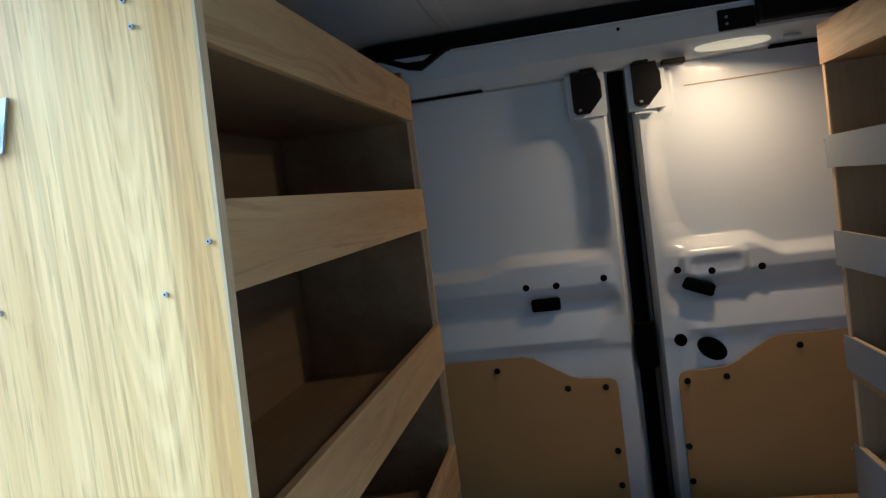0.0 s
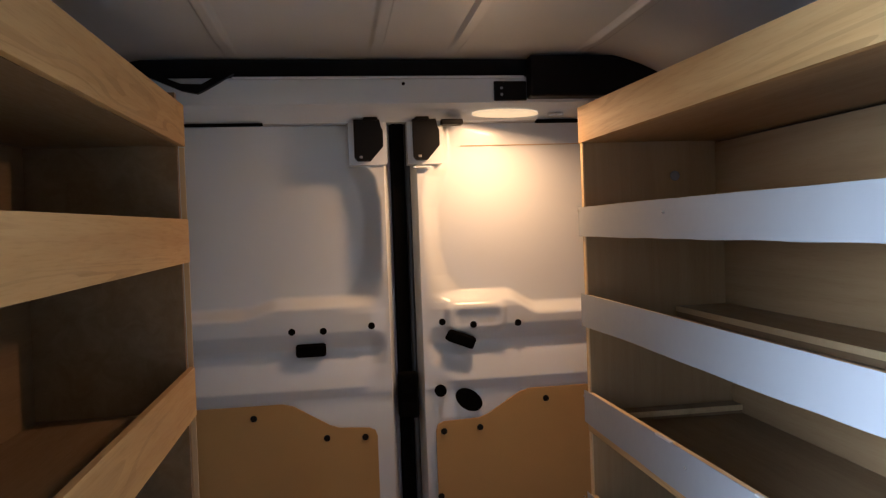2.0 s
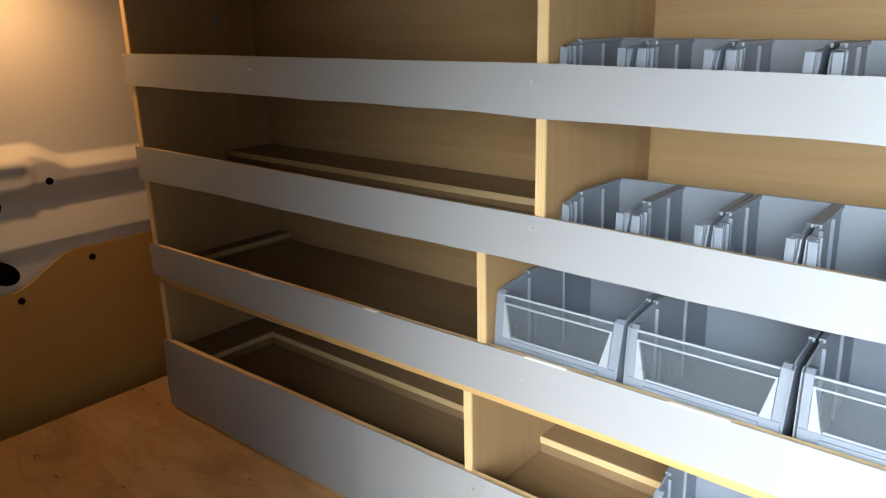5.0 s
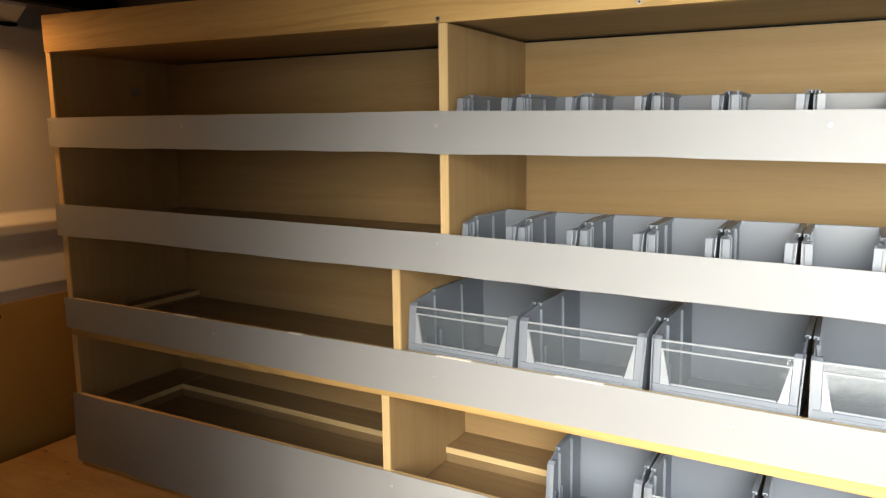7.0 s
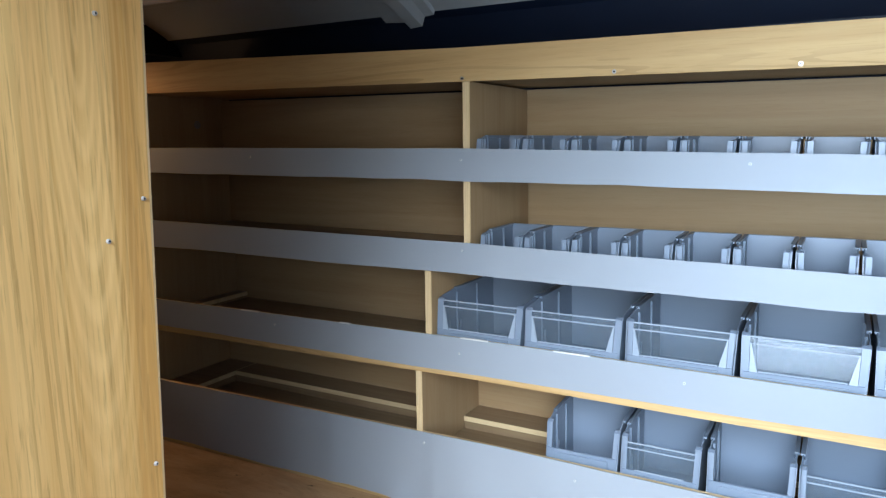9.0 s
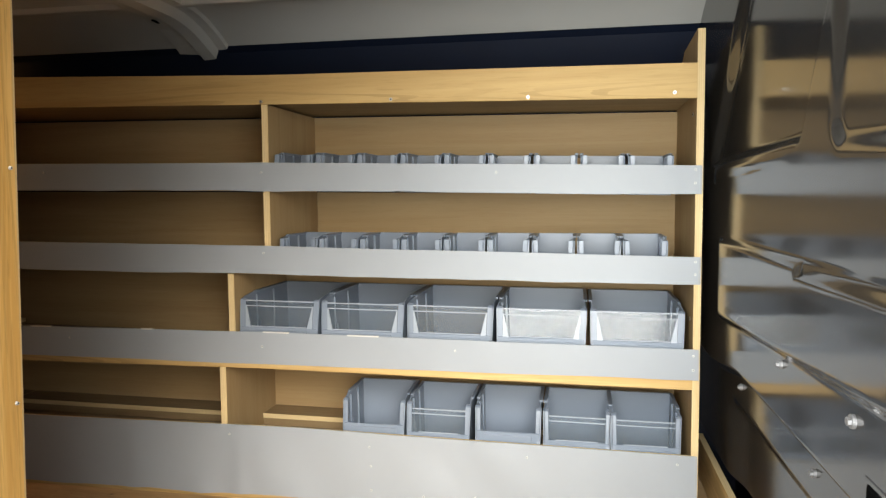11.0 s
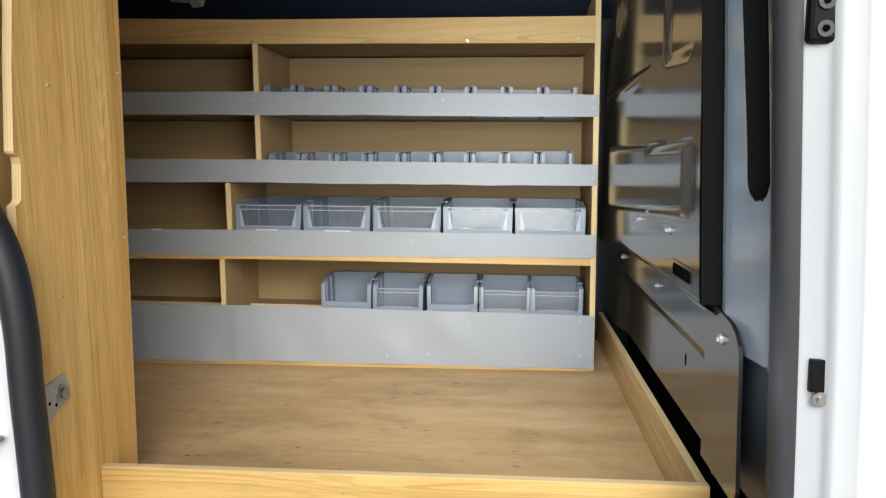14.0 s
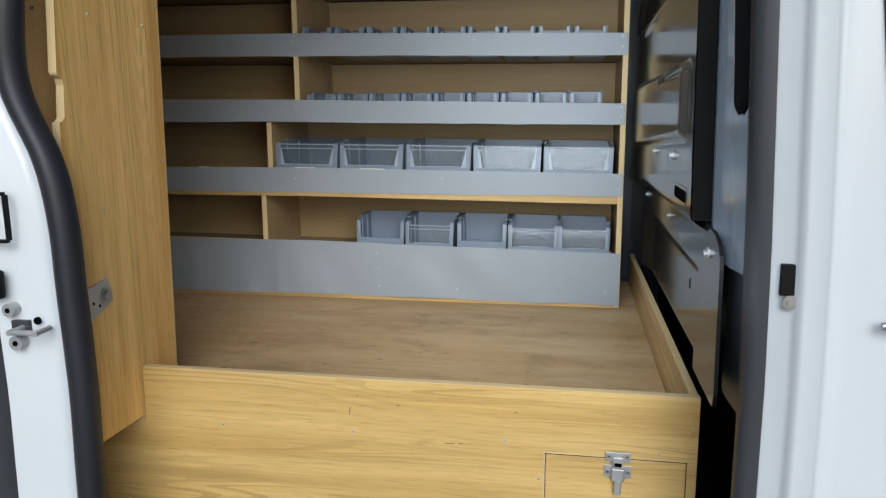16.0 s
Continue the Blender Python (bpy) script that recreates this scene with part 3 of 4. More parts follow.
def front(k, seed, amp, y0=Y0 - 0.012, y1=Y1 + 0.020, bow=0.0, folds=()):
    """A thin plastic front with a hand-cut, wavy lower edge."""
    n = 200
    bm = bmesh.new()
    rows = []
    for i in range(n + 1):
        y = y0 + (y1 - y0) * i / n
        lo, hi = LOW[k](y) + wave(y, seed, amp), TOP[k](y) + wave(y, seed + 40, amp * 0.25)
        col = []
        for j in range(9):
            f = j / 8
            out = bow * noise.noise((y * 7.0, f * 0.9, seed)) * math.sin(math.pi * min(1, (1 - f) * 0.8 + 0.1)) + (0.004 * amp / 0.006) * (1 - f) * abs(noise.noise((y * 6, seed, 5)))
            out += sum(0.6 * a * math.exp(-((y - c) / w) ** 2) * (1 - 0.8 * f) for c, w, a in folds)
            col.append(bm.verts.new((FX - 0.003 - max(0, out), y, lo + (hi - lo) * f)))
        back = [bm.verts.new((v.co.x + 0.002, v.co.y, v.co.z)) for v in col]
        rows.append(col + back[::-1])
    for a, b in zip(rows, rows[1:]):
        for j in range(18):
            bm.faces.new((a[j], a[(j + 1) % 18], b[(j + 1) % 18], b[j]))
    bm.faces.new(rows[0]), bm.faces.new(rows[-1][::-1])
    bmesh.ops.recalc_face_normals(bm, faces=bm.faces)
    return part("shelf_front", bm, plastic_sheet, rack, "grey plastic front strip", True)


fronts = [front(1, 1, 0.004), front(2, 2, 0.004), front(3, 3, 0.003),
          front(4, 4, 0.007, bow=0.013, folds=((0.985, 0.03, 0.010), (0.80, 0.035, 0.016), (0.70, 0.02, 0.008), (0.55, 0.05, 0.009), (0.31, 0.05, 0.006), (-0.12, 0.05, 0.008)))]
paper = material("paper_strip", (0.58, 0.57, 0.55), 0.6)
for y0, y1 in ((0.565, 0.63), (0.345, 0.42), (1.20, 1.26), (0.92, 0.95)):
    part("label_strip", board(FX - 0.0036, FX + 0.002, lambda y: TOP[3](y) - 0.0015, lambda y: TOP[3](y) + 0.0012, y0, y1, 2), paper, fronts[2], "white paper strip")
SC = FX - 0.0045
for k, y, z in ((0, 0.623, 1.587), (0, 0.070, 1.580), (0, -0.350, 1.580), (0, -0.350, 1.552), (1, 0.622, 1.398), (1, -0.353, 1.385), (1, -0.353, 1.358),
                (2, 0.632, 1.174), (2, 0.165, 1.178), (2, -0.352, 1.183), (2, -0.352, 1.152), (2, 1.147, 1.182), (2, 1.628, 1.195), (3, 1.628, 0.966), (0, 1.626, 1.612),
                (3, 0.002, 0.942), (3, 0.365, 0.842), (3, -0.325, 0.845), (3, -0.322, 0.945), (3, 0.369, 0.945), (3, 0.366, 0.90), (3, 0.72, 0.958), (3, 0.24, 0.835), (3, 0.12, 0.84), (0, 1.2, 1.594)):
    screw(fronts[k], (SC - (0.006 if k == 3 else 0), y, z), "x")
rail_top = [o for o in rack.children if o.name.startswith("rail")][0]
for y, z in ((0.308, 1.747), (0.001, 1.742), (-0.306, 1.742), (0.62, 1.751)):
    screw(rail_top, (FX - 0.001, y, z), "x", 0.004, steel)
for z in (1.70, 1.255):
    screw(rack, (0.60, Y0 + 0.001, z), "y", 0.005, steel, 1)
part("cap", rod(bmesh.new(), (0.773, Y1 - 0.001, 1.684), "y", 0.012, 0.003, 0.010), bolt_grey, rack, "small round cap on the end panel")
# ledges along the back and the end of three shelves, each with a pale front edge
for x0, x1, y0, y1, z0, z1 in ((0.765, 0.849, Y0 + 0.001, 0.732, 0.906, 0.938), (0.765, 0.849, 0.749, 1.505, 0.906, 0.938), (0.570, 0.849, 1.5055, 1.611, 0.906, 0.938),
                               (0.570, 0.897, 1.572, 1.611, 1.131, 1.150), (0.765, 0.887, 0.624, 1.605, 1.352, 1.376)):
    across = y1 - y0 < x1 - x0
    part("ledge", tilt(boxed(x0, x1, y0, y1, z0, z1 - 0.0002)), shelf_shaded, rack)
    edge = boxed(x0, x1, y0 - 0.003, y0 - 0.0004, z1 - 0.012, z1) if across else boxed(x0 - 0.003, x0 - 0.0004, y0, y1, z1 - 0.012, z1)
    part("ledge_edge", tilt(edge), ply_edge, rack, "pale raw plywood edge")


# ---------------------------------------------------------------- storage bins
def bin_profile(d, h, low):
    """Side outline of a bin: low at the front, curving up to the full height."""
    p = [(0.012, 0.0), (d, 0.0), (d, h), (d * 0.32, h), (d * 0.24, h * 0.99), (0.032, h * 0.965), (0.018, h * 0.945), (0.011, h * 0.92)]
    return p + [(0.006, h * 0.70), (0.002, h * 0.45), (0.0, min(low, h * 0.4)), (0.002, 0.006)]


def storage_bin(w, d, h, low, window, group, label):
    """An open-fronted stacking bin: front towards -x, width along y, standing on z = 0."""
    b = thing("storage_bin", label, "storage bin", group)
    t = 0.0022
    p = bin_profile(d, h, low)
    for s in (-1, 1):
        part("side_wall", prism(bmesh.new(), p, "y", s * (w / 2 - 0.003), s * (w / 2 - 0.003 - t)), bin_grey, b)
    part("base", boxed(0.012, d, -w / 2 + 0.0054, w / 2 - 0.0054, 0.0, t), bin_grey, b)
    part("back_wall", boxed(d - t, d, -w / 2 + 0.0054, w / 2 - 0.0054, t, h), bin_grey, b)
    bm = prism(bmesh.new(), [(0.012, 0.001), (0.004, 0.003), (0.001, 0.008), (0.001, low), (0.0034, low + 0.001), (0.0034, 0.009), (0.006, 0.005), (0.012, 0.0035)],
               "y", -w / 2 + 0.0055, w / 2 - 0.0055)
    part("front_lip", bm, bin_grey, b)
    # rolled rim along the top and the curved front posts
    for s in (-1, 1):
        part("rim", box(bmesh.new(), d * 0.30, d + 0.003, s * (w / 2 - 0.008), s * (w / 2), h - 0.004, h + 0.001, 0.0008), bin_grey, b)
        q = [(x, z) for x, z in p if x <= 0.019 and z > 0.004]
        q = sorted(q, key=lambda v: v[1])
        inner = [(x + 0.009, z - 0.001) for x, z in q]
        part("front_post", prism(bmesh.new(), q + inner[::-1], "y", s * (w / 2 - 0.0060 - 0.045 * w), s * (w / 2 - 0.0012)), bin_grey, b)
        for f, top in ((0.09, 0.90), (0.17, 0.55), (0.30, 0.93), (0.36, 0.50), (0.66, 0.94)):
            part("rib", boxed(d * f, d * f + 0.004, s * (w / 2 - 0.0095), s * (w / 2 - 0.0052), 0.003, h * top), bin_grey, b)
        if not window and w < 0.12:
            # two upright fins beside each front post form the slot for a divider
            for dx, dy in ((0.002, 0.0155), (0.014, 0.0135), (0.024, 0.0150)):
                part("fin", box(bmesh.new(), dx, dx + 0.0042, s * (w / 2 - dy), s * (w / 2 - 0.0054), 0.004, h * 0.93, 0.0006), bin_grey, b)
    bm = box(bmesh.new(), d - 0.002, d + 0.004, -w / 2 + 0.003, w / 2 - 0.003, h - 0.004, h + 0.001, 0.0008)
    part("rear_rim", bm, bin_grey, b)
    part("label_rail", box(bmesh.new(), -0.002, 0.002, -w * 0.36, w * 0.36, low - 0.028, low - 0.006, 0.0008), bin_grey, b)
    if window:
        x0, z0, x1, z1 = 0.004, low - 0.004, 0.011, h * window
        at = lambda f: (x0 + (x1 - x0) * f, z0 + (z1 - z0) * f)
        bm = bmesh.new()
        prism(bm, [(x0, z0), (x0 + 0.0018, z0), (x1 + 0.0018, z1), (x1, z1)], "y", -w / 2 + 0.0064 + 0.045 * w, w / 2 - 0.0064 - 0.045 * w)
        pane = part("window", bm, clear, b, "clear plastic front window")
        for f, k in ((0.985, 0.0014), (0.80, 0.0012), (0.09, 0.0012)):
            x, z = at(f)
            cut = 0.0066 + 0.045 * w + (0.0 if f > 0.5 else 0.016)
            part("window_bar", box(bmesh.new(), x - 0.0024, x - 0.0002, -w / 2 + cut, w / 2 - cut, z - k, z + k), bin_pale, pane, "pale moulded line across the window")
        for s in (-1, 1) if w > 0.18 else ():
            y = s * (w / 2 - 0.0068 - 0.045 * w)
            bm = bmesh.new()
            prism(bm, [(y, z0 + 0.003), (y - s * 0.015, z0 + 0.003), (y - s * 0.0125, z0 + 0.009), (y - s * 0.0022, at(0.80)[1]), (y, at(0.80)[1])], "x", x0 - 0.001, x0 + 0.0035)
            for v in bm.verts:
                v.co.x += (x1 - x0) * (v.co.z - z0) / (z1 - z0) - 0.0014
            part("window_clip", bm, bin_pale, pane, "pale triangular window clip")
    # bins narrow a little towards the base
    for o in b.children_recursive:
        for v in o.data.vertices:
            v.co.y *= 1 - 0.045 * (1 - min(1, v.co.z / h))
    return b


def place(y, z, x, turn=0.0, slope=SLOPE):
    return pose(x, y, z + slope * (y - 0.33), math.degrees(math.atan(slope)), 0, turn)


rng = random.Random(4)
SMALL = "small empty grey plastic storage bin on a plywood shelf"
small = storage_bin(0.0985, 0.168, 0.091, 0.045, 0, "small bins", SMALL)
slots = [(0.5550 - 0.1020 * i, 1.5395, 0.0204) for i in range(9)] + [(0.5460 - 0.0998 * i, 1.3450, 0.0032) for i in range(9)]
for i, (y, z, lean) in enumerate(slots):
    m = place(y + rng.uniform(-0.001, 0.001), z, 0.570 + rng.uniform(-0.003, 0.003), rng.uniform(-0.8, 0.8), lean)
    if i:
        copy_thing(small, m)
    else:
        small.matrix_basis = m
large = storage_bin(0.206, 0.29, 0.157, 0.080, 0.925, "large bins", "large empty grey plastic storage bin with a clear front window")
for i in range(5):
    m = place(0.602 - 0.2093 * i, 1.1315, 0.570 + rng.uniform(-0.003, 0.003), rng.uniform(-0.6, 0.6))
    if i:
        copy_thing(large, m)
    else:
        large.matrix_basis = m
medium_open = storage_bin(0.156, 0.178, 0.144, 0.080, 0, "medium bins", "medium open grey plastic storage bin without a window")
medium = storage_bin(0.156, 0.178, 0.144, 0.068, 0.86, "medium bins", "medium grey plastic storage bin with a clear front window")
for i, kind in enumerate("oWoWW"):
    m = place((0.371, 0.2135, 0.050, -0.1065, -0.258)[i], 0.9065, 0.577 + (0.004, 0.0, 0.003, 0.002, 0.0)[i], (1.2, -0.6, 0.8, -0.5, 0.3)[i])
    if i == 0:
        medium_open.matrix_basis = m
    elif i == 1:
        medium.matrix_basis = m
    else:
        copy_thing(medium_open if kind == "o" else medium, m)

# ---------------------------------------------------------------- the shelving beside the sliding door
LX, LB = -0.305, -0.60
near = thing("shelving_unit", "plywood shelving beside the sliding door with a tall end panel", "shelving")
PY = 0.580
o = [(-0.286, FLOOR - 0.01), (-0.252, 1.93), (-0.42, 1.93), (-0.50, 1.80), (-0.542, 1.66), (-0.556, 1.55), (-0.561, 1.488), (-0.566, 1.430), (-0.564, 1.426), (-0.555, 1.421), (-0.552, 1.411), (-0.557, 1.361),
     (-0.561, 1.356), (-0.570, 1.352), (-0.571, 1.308), (-0.566, 1.15), (-0.546, 1.00), (-0.538, 0.942), (-0.537, 0.800), (-0.41, 0.798), (-0.41, FLOOR - 0.01)]
bm = prism(bmesh.new(), o, "y", PY + 0.001, PY + 0.015)
for f in bm.faces:
    f.material_index = 0 if abs(f.normal.y) > 0.5 else 1
panel = part("end_panel", bm, (ply_panel, ply_edge_z), near, "tall varnished plywood end panel")
inner = part("stiffener_panel", boxed(-0.612, LX - 0.02, PY + 0.040, PY + 0.052, FLOOR, 1.90), ply_z, near)
screw(inner, (-0.558, PY + 0.039, 1.529), "y", 0.0035, steel)
part("panel_edge", prism(bmesh.new(), [(-0.2858, FLOOR + 0.001), (-0.2518, 1.93), (-0.2490, 1.93), (-0.2830, FLOOR + 0.001)], "y", PY + 0.001, PY + 0.015), ply_edge_z, near)
for x, z in ((-0.271, 1.569), (-0.317, 1.529), (-0.478, 1.529), (-0.479, 1.204), (-0.312, 1.753), (-0.280, 1.276), (-0.316, 1.775), (-0.272, 1.812), (-0.31, 0.93)):
    screw(panel, (x, PY - 0.0002, z), "y", 0.0026)
for corners, (bx_, bz_), holes in (([(-0.552, 1.076), (-0.489, 1.085), (-0.478, 1.043), (-0.546, 1.018)], (-0.502, 1.056), ((-0.533, 1.049), (-0.517, 1.042))),
                                   ([(-0.506, 1.704), (-0.436, 1.713), (-0.448, 1.667), (-0.508, 1.656)], (-0.466, 1.690), ((-0.492, 1.684),))):
    plate = part("plate", prism(bmesh.new(), corners, "y", PY - 0.0025, PY + 0.0005), zinc, near, "galvanised fixing plate with a bolt")
    bm = rod(bmesh.new(), (bx_, PY - 0.006, bz_), "y", 0.0095, 0.008, seg=6)
    rod(bm, (bx_, PY - 0.0035, bz_), "y", 0.0145, 0.003)
    part("bolt", bm, steel, plate, "bright hexagon bolt with a washer")
    for x, z in holes:
        part("plate_hole", rod(bmesh.new(), (x, PY - 0.0026, z), "y", 0.0028, 0.001), void_black, plate)
LS = 0.015


def ltilt(bm):
    for v in bm.verts:
        v.co.z += LS * (v.co.y - 0.6)
    return bm


for z0, z1 in ((1.756, 1.842), (1.517, 1.606), (1.198, 1.298), (0.92, 1.02)):
    part("rail", ltilt(boxed(LX, LX + 0.012, PY + 0.016, 1.626, z0, z1, 0.001)), ply_y, near)
# shelves, back and end: the unlit inside of the unit is painted darker
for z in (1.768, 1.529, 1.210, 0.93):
    part("shelf", ltilt(boxed(LB, LX - 0.001, PY + 0.053, 1.605, z - 0.012, z)), shelf_shaded, near)
part("back_sheet", ltilt(boxed(LB - 0.008, LB - 0.001, PY + 0.053, 1.62, FLOOR - 0.02, 1.80)), shelf_shaded, near)
part("end_panel", boxed(LB, LX - 0.001, 1.606, 1.621, FLOOR, 1.88), shelf_shaded, near)
part("panel_edge", boxed(LX - 0.001, LX + 0.009, 1.6265, 1.632, FLOOR + 0.001, 1.77), ply_edge_z, near)

# ---------------------------------------------------------------- storage box under the deck
bx = thing("floor_storage_box", "plywood storage box forming the raised deck, with a latched flap", "storage box", at=(0, 0, 0.006))
BXF = -0.406
bm = bmesh.new()
prism(bm, [(0.82, 0.50), (0.82, 0.79), (0.5795, 0.79), (0.5795, 0.887), (-0.438, 0.887), (-0.438, 0.50)], "x", BXF, BXF + 0.016)
front_panel = part("front_panel", bm, ply_front, bx)
part("panel_edge", boxed(BXF + 0.0005, BXF + 0.0155, -0.4375, 0.579, 0.8872, 0.8885), ply_edge_y, bx)
part("side_lip", boxed(BXF + 0.017, 0.92, -0.436, -0.421, 0.50, 0.888), ply_x, bx)
part("panel_edge", boxed(BXF + 0.0175, 0.92, -0.4355, -0.4215, 0.8882, 0.8898), ply_edge_x, bx)
flap = part("flap", box(bmesh.new(), BXF - 0.003, BXF + 0.004, -0.420, -0.184, 0.55, 0.770, 0.0008), ply_front, bx, "plywood access flap")
bm = bmesh.new()
for a, b, c, e in ((-0.4225, -0.1815, 0.7702, 0.7713), (-0.1836, -0.1826, 0.55, 0.7702), (-0.4215, -0.4204, 0.55, 0.7702)):
    box(bm, BXF - 0.0012, BXF - 0.0002, a, b, c, e)
part("flap_gap", bm, void_black, bx, "dark gap round the flap")
bm = bmesh.new()
for a, b, c, e in ((-0.4245, -0.1795, 0.7714, 0.7736), (-0.1825, -0.1803, 0.55, 0.7713)):
    box(bm, BXF - 0.0010, BXF - 0.0002, a, b, c, e)
part("flap_edge", bm, ply_edge, bx)
bm = box(bmesh.new(), BXF - 0.0065, BXF - 0.0032, -0.328, -0.286, 0.766, 0.784, 0.001)
upper = part("latch_plate", bm, zinc, flap, "zinc keeper plate with two screws")
bm = box(bmesh.new(), BXF - 0.0055, BXF - 0.0032, -0.330, -0.284, 0.737, 0.760, 0.001)
lower = part("latch_plate", bm, zinc, flap, "zinc latch base with two screws")
for y in (-0.322, -0.292):
    screw(upper, (BXF - 0.0068, y, 0.777), "x", 0.0034, steel)
    screw(lower, (BXF - 0.0058, y - 0.002 if y < -0.3 else y + 0.002, 0.748), "x", 0.0034, steel)
bm = box(bmesh.new(), BXF - 0.014, BXF - 0.0056, -0.318, -0.296, 0.734, 0.757, 0.002)
box(bm, BXF - 0.011, BXF - 0.0066, -0.316, -0.298, 0.757, 0.776, 0.0015)
part("latch", bm, zinc, flap, "zinc toggle latch")
part("latch_gap", box(bmesh.new(), BXF - 0.0118, BXF - 0.008, -0.313, -0.301, 0.760, 0.7665), void_black, flap)
part("latch_lever", box(bmesh.new(), BXF - 0.013, BXF - 0.006, -0.313, -0.301, 0.708, 0.735, 0.002), zinc, flap)
for y, z in ((0.42, 0.783), (0.165, 0.787), (-0.113, 0.789), (-0.375, 0.783), (-0.43, 0.832), (-0.172, 0.722)):
    screw(front_panel, (BXF - 0.001, y, z), "x", 0.0028)

scuff_brown = material("scuff_brown", (0.20, 0.11, 0.04), 0.6, vary=0.3, scale=60)
for pts in (((0.156, 0.857), (0.158, 0.854)), ((0.169, 0.833), (0.1715, 0.829), (0.1715, 0.824), (0.173, 0.820)), ((-0.004, 0.7755), (-0.021, 0.7765)), ((-0.028, 0.777), (-0.037, 0.7775)), ((0.078, 0.842), (0.085, 0.843)), ((-0.127, 0.842), (-0.133, 0.843))):
    bm = bmesh.new()
    for (y0, z0), (y1, z1) in zip(pts, pts[1:]):
        a, w = math.atan2(z1 - z0, y1 - y0), 0.0007
        u, v = w * math.sin(a), w * math.cos(a)
        prism(bm, [(y0 - u, z0 + v), (y1 - u, z1 + v), (y1 + u, z1 - v), (y0 + u, z0 - v)], "x", BXF - 0.0005, BXF + 0.001)
    part("scuff", bm, scuff_brown, front_panel, "brown scuff in the varnish")

# ---------------------------------------------------------------- bulkhead
def seg(x, z, x0, z0, x1, z1):
    """Distance to a straight stretch."""
    t = min(1, max(0, ((x - x0) * (x1 - x0) + (z - z0) * (z1 - z0)) / ((x1 - x0) ** 2 + (z1 - z0) ** 2)))
    return math.hypot(x - x0 - t * (x1 - x0), z - z0 - t * (z1 - z0))


EDGE = [(0.93, -0.462), (1.20, -0.455), (1.295, -0.443), (1.53, -0.415), (1.67, -0.395), (2.0, -0.350)]


def bulk(x, z):
    y = -0.397 - 0.004 * step(1.30, 1.9, z)
    low = 1 - step(1.178, 1.205, z + 0.035 * step(0.3, 0.65, x))
    y -= 0.028 * low
    # sunk window field with a sharp slanted foot above a shallow lip, and a narrow pocket beside it
    field = step(-0.028 - 0.55 * (z - 1.63), -0.002 - 0.55 * (z - 1.63), x) * (1 - step(0.60, 0.66, x + 0.9 * (z - 1.62)))
    y -= 0.015 * step(1.588, 1.612, z + 0.012 * (x - 0.3)) * field
    y += 0.004 * step(1.560, 1.568, z + 0.045 * (x - 0.3)) * (1 - step(1.580, 1.589, z + 0.012 * (x - 0.3))) * step(0.02, 0.30, x) * (1 - step(0.56, 0.62, x))
    y -= 0.009 * (1 - step(-0.020, 0.012, rbox(x, z - 0.05 * (x + 0.24), -0.24, 1.745, 0.110, 0.165, 0.035)))
    # raised field in the middle of the upper sheet, its foot running down away from the door
    foot = 1.318 - 0.052 * (x + 0.35)
    y += 0.013 * step(foot - 0.002, foot + 0.016, z) * (1 - step(1.428, 1.446, z)) * step(-0.390, -0.362, x) * (1 - step(0.46, 0.54, x))
    y -= 0.007 * (1 - step(-0.005, 0.005, rbox(x, z + 0.02 * (x + 0.2), -0.20, 1.432, 0.150, 0.007, 0.006)))
    # sunk field of the lower sheet, with a wide slanted top and end
    y -= 0.020 * (1 - step(1.078, 1.116, z)) * step(-0.456, -0.404, x) * (1 - step(0.42, 0.56, x)) * low
    return (x, y, z)


bh = thing("bulkhead", "glossy black painted steel bulkhead with pressed ribs and bolts", "bulkhead", kind="structure")
bm = sheet(lambda u, z: bulk(line(EDGE, z) + (0.97 - line(EDGE, z)) * u, z), 0, 1, 0.938, 2.0, 330, 270)
bmesh.ops.reverse_faces(bm, faces=bm.faces)
part("panel", bm, black_paint, bh, smooth=True)
part("backing", boxed(-0.62, 1.0, -0.56, -0.53, 0.4, 2.06), black, bh)
for x, z, r in ((-0.241, 1.289, 0.013), (0.04, 1.285, 0.010), (0.421, 1.152, 0.011), (-0.03, 1.153, 0.010), (-0.485, 1.155, 0.014)):
    r *= 0.62
    yb = bulk(x, z)[1] if x > -0.44 else -0.4225
    bm = rod(bmesh.new(), (x, yb + 0.004, z), "y", r * 0.62, 0.008, seg=6)
    rod(bm, (x, yb + 0.002, z), "y", r, 0.004)
    part("bolt", bm, bolt_grey, bh, "zinc hexagon bolt")
# the folded edge is lightless black, so its shade comes from the colour
part("return_edge", prism(bmesh.new(), [(x - 0.001, z) for z, x in EDGE[1:]] + [(x - 0.006, z) for z, x in EDGE[:0:-1]], "y", -0.455, -0.3985), void_black, bh, "folded edge of the bulkhead, its shade painted black")
bm = bmesh.new()
prism(bm, [(-0.40, 1.199), (-0.455, 1.196), (-0.490, 1.192), (-0.525, 1.187), (-0.548, 1.178), (-0.562, 1.164), (-0.568, 1.145), (-0.572, 1.06), (-0.578, 0.965), (-0.570, 0.945), (-0.40, 0.945)], "y", -0.428, -0.4225)
for f in bm.faces:
    f.material_index = 0 if abs(f.normal.y) > 0.5 else 1
part("flange", bm, (black_paint, black), bh, "black lower flange with rounded corner")
part("slot_edge", box(bmesh.new(), -0.4125, -0.2735, -0.41, -0.3962, 1.2105, 1.2475, 0.004), black_paint, bh, "bare edge round the slot")
part("slot", box(bmesh.new(), -0.409, -0.277, -0.41, -0.3945, 1.214, 1.244, 0.009), void_black, bh, "dark oblong slot")
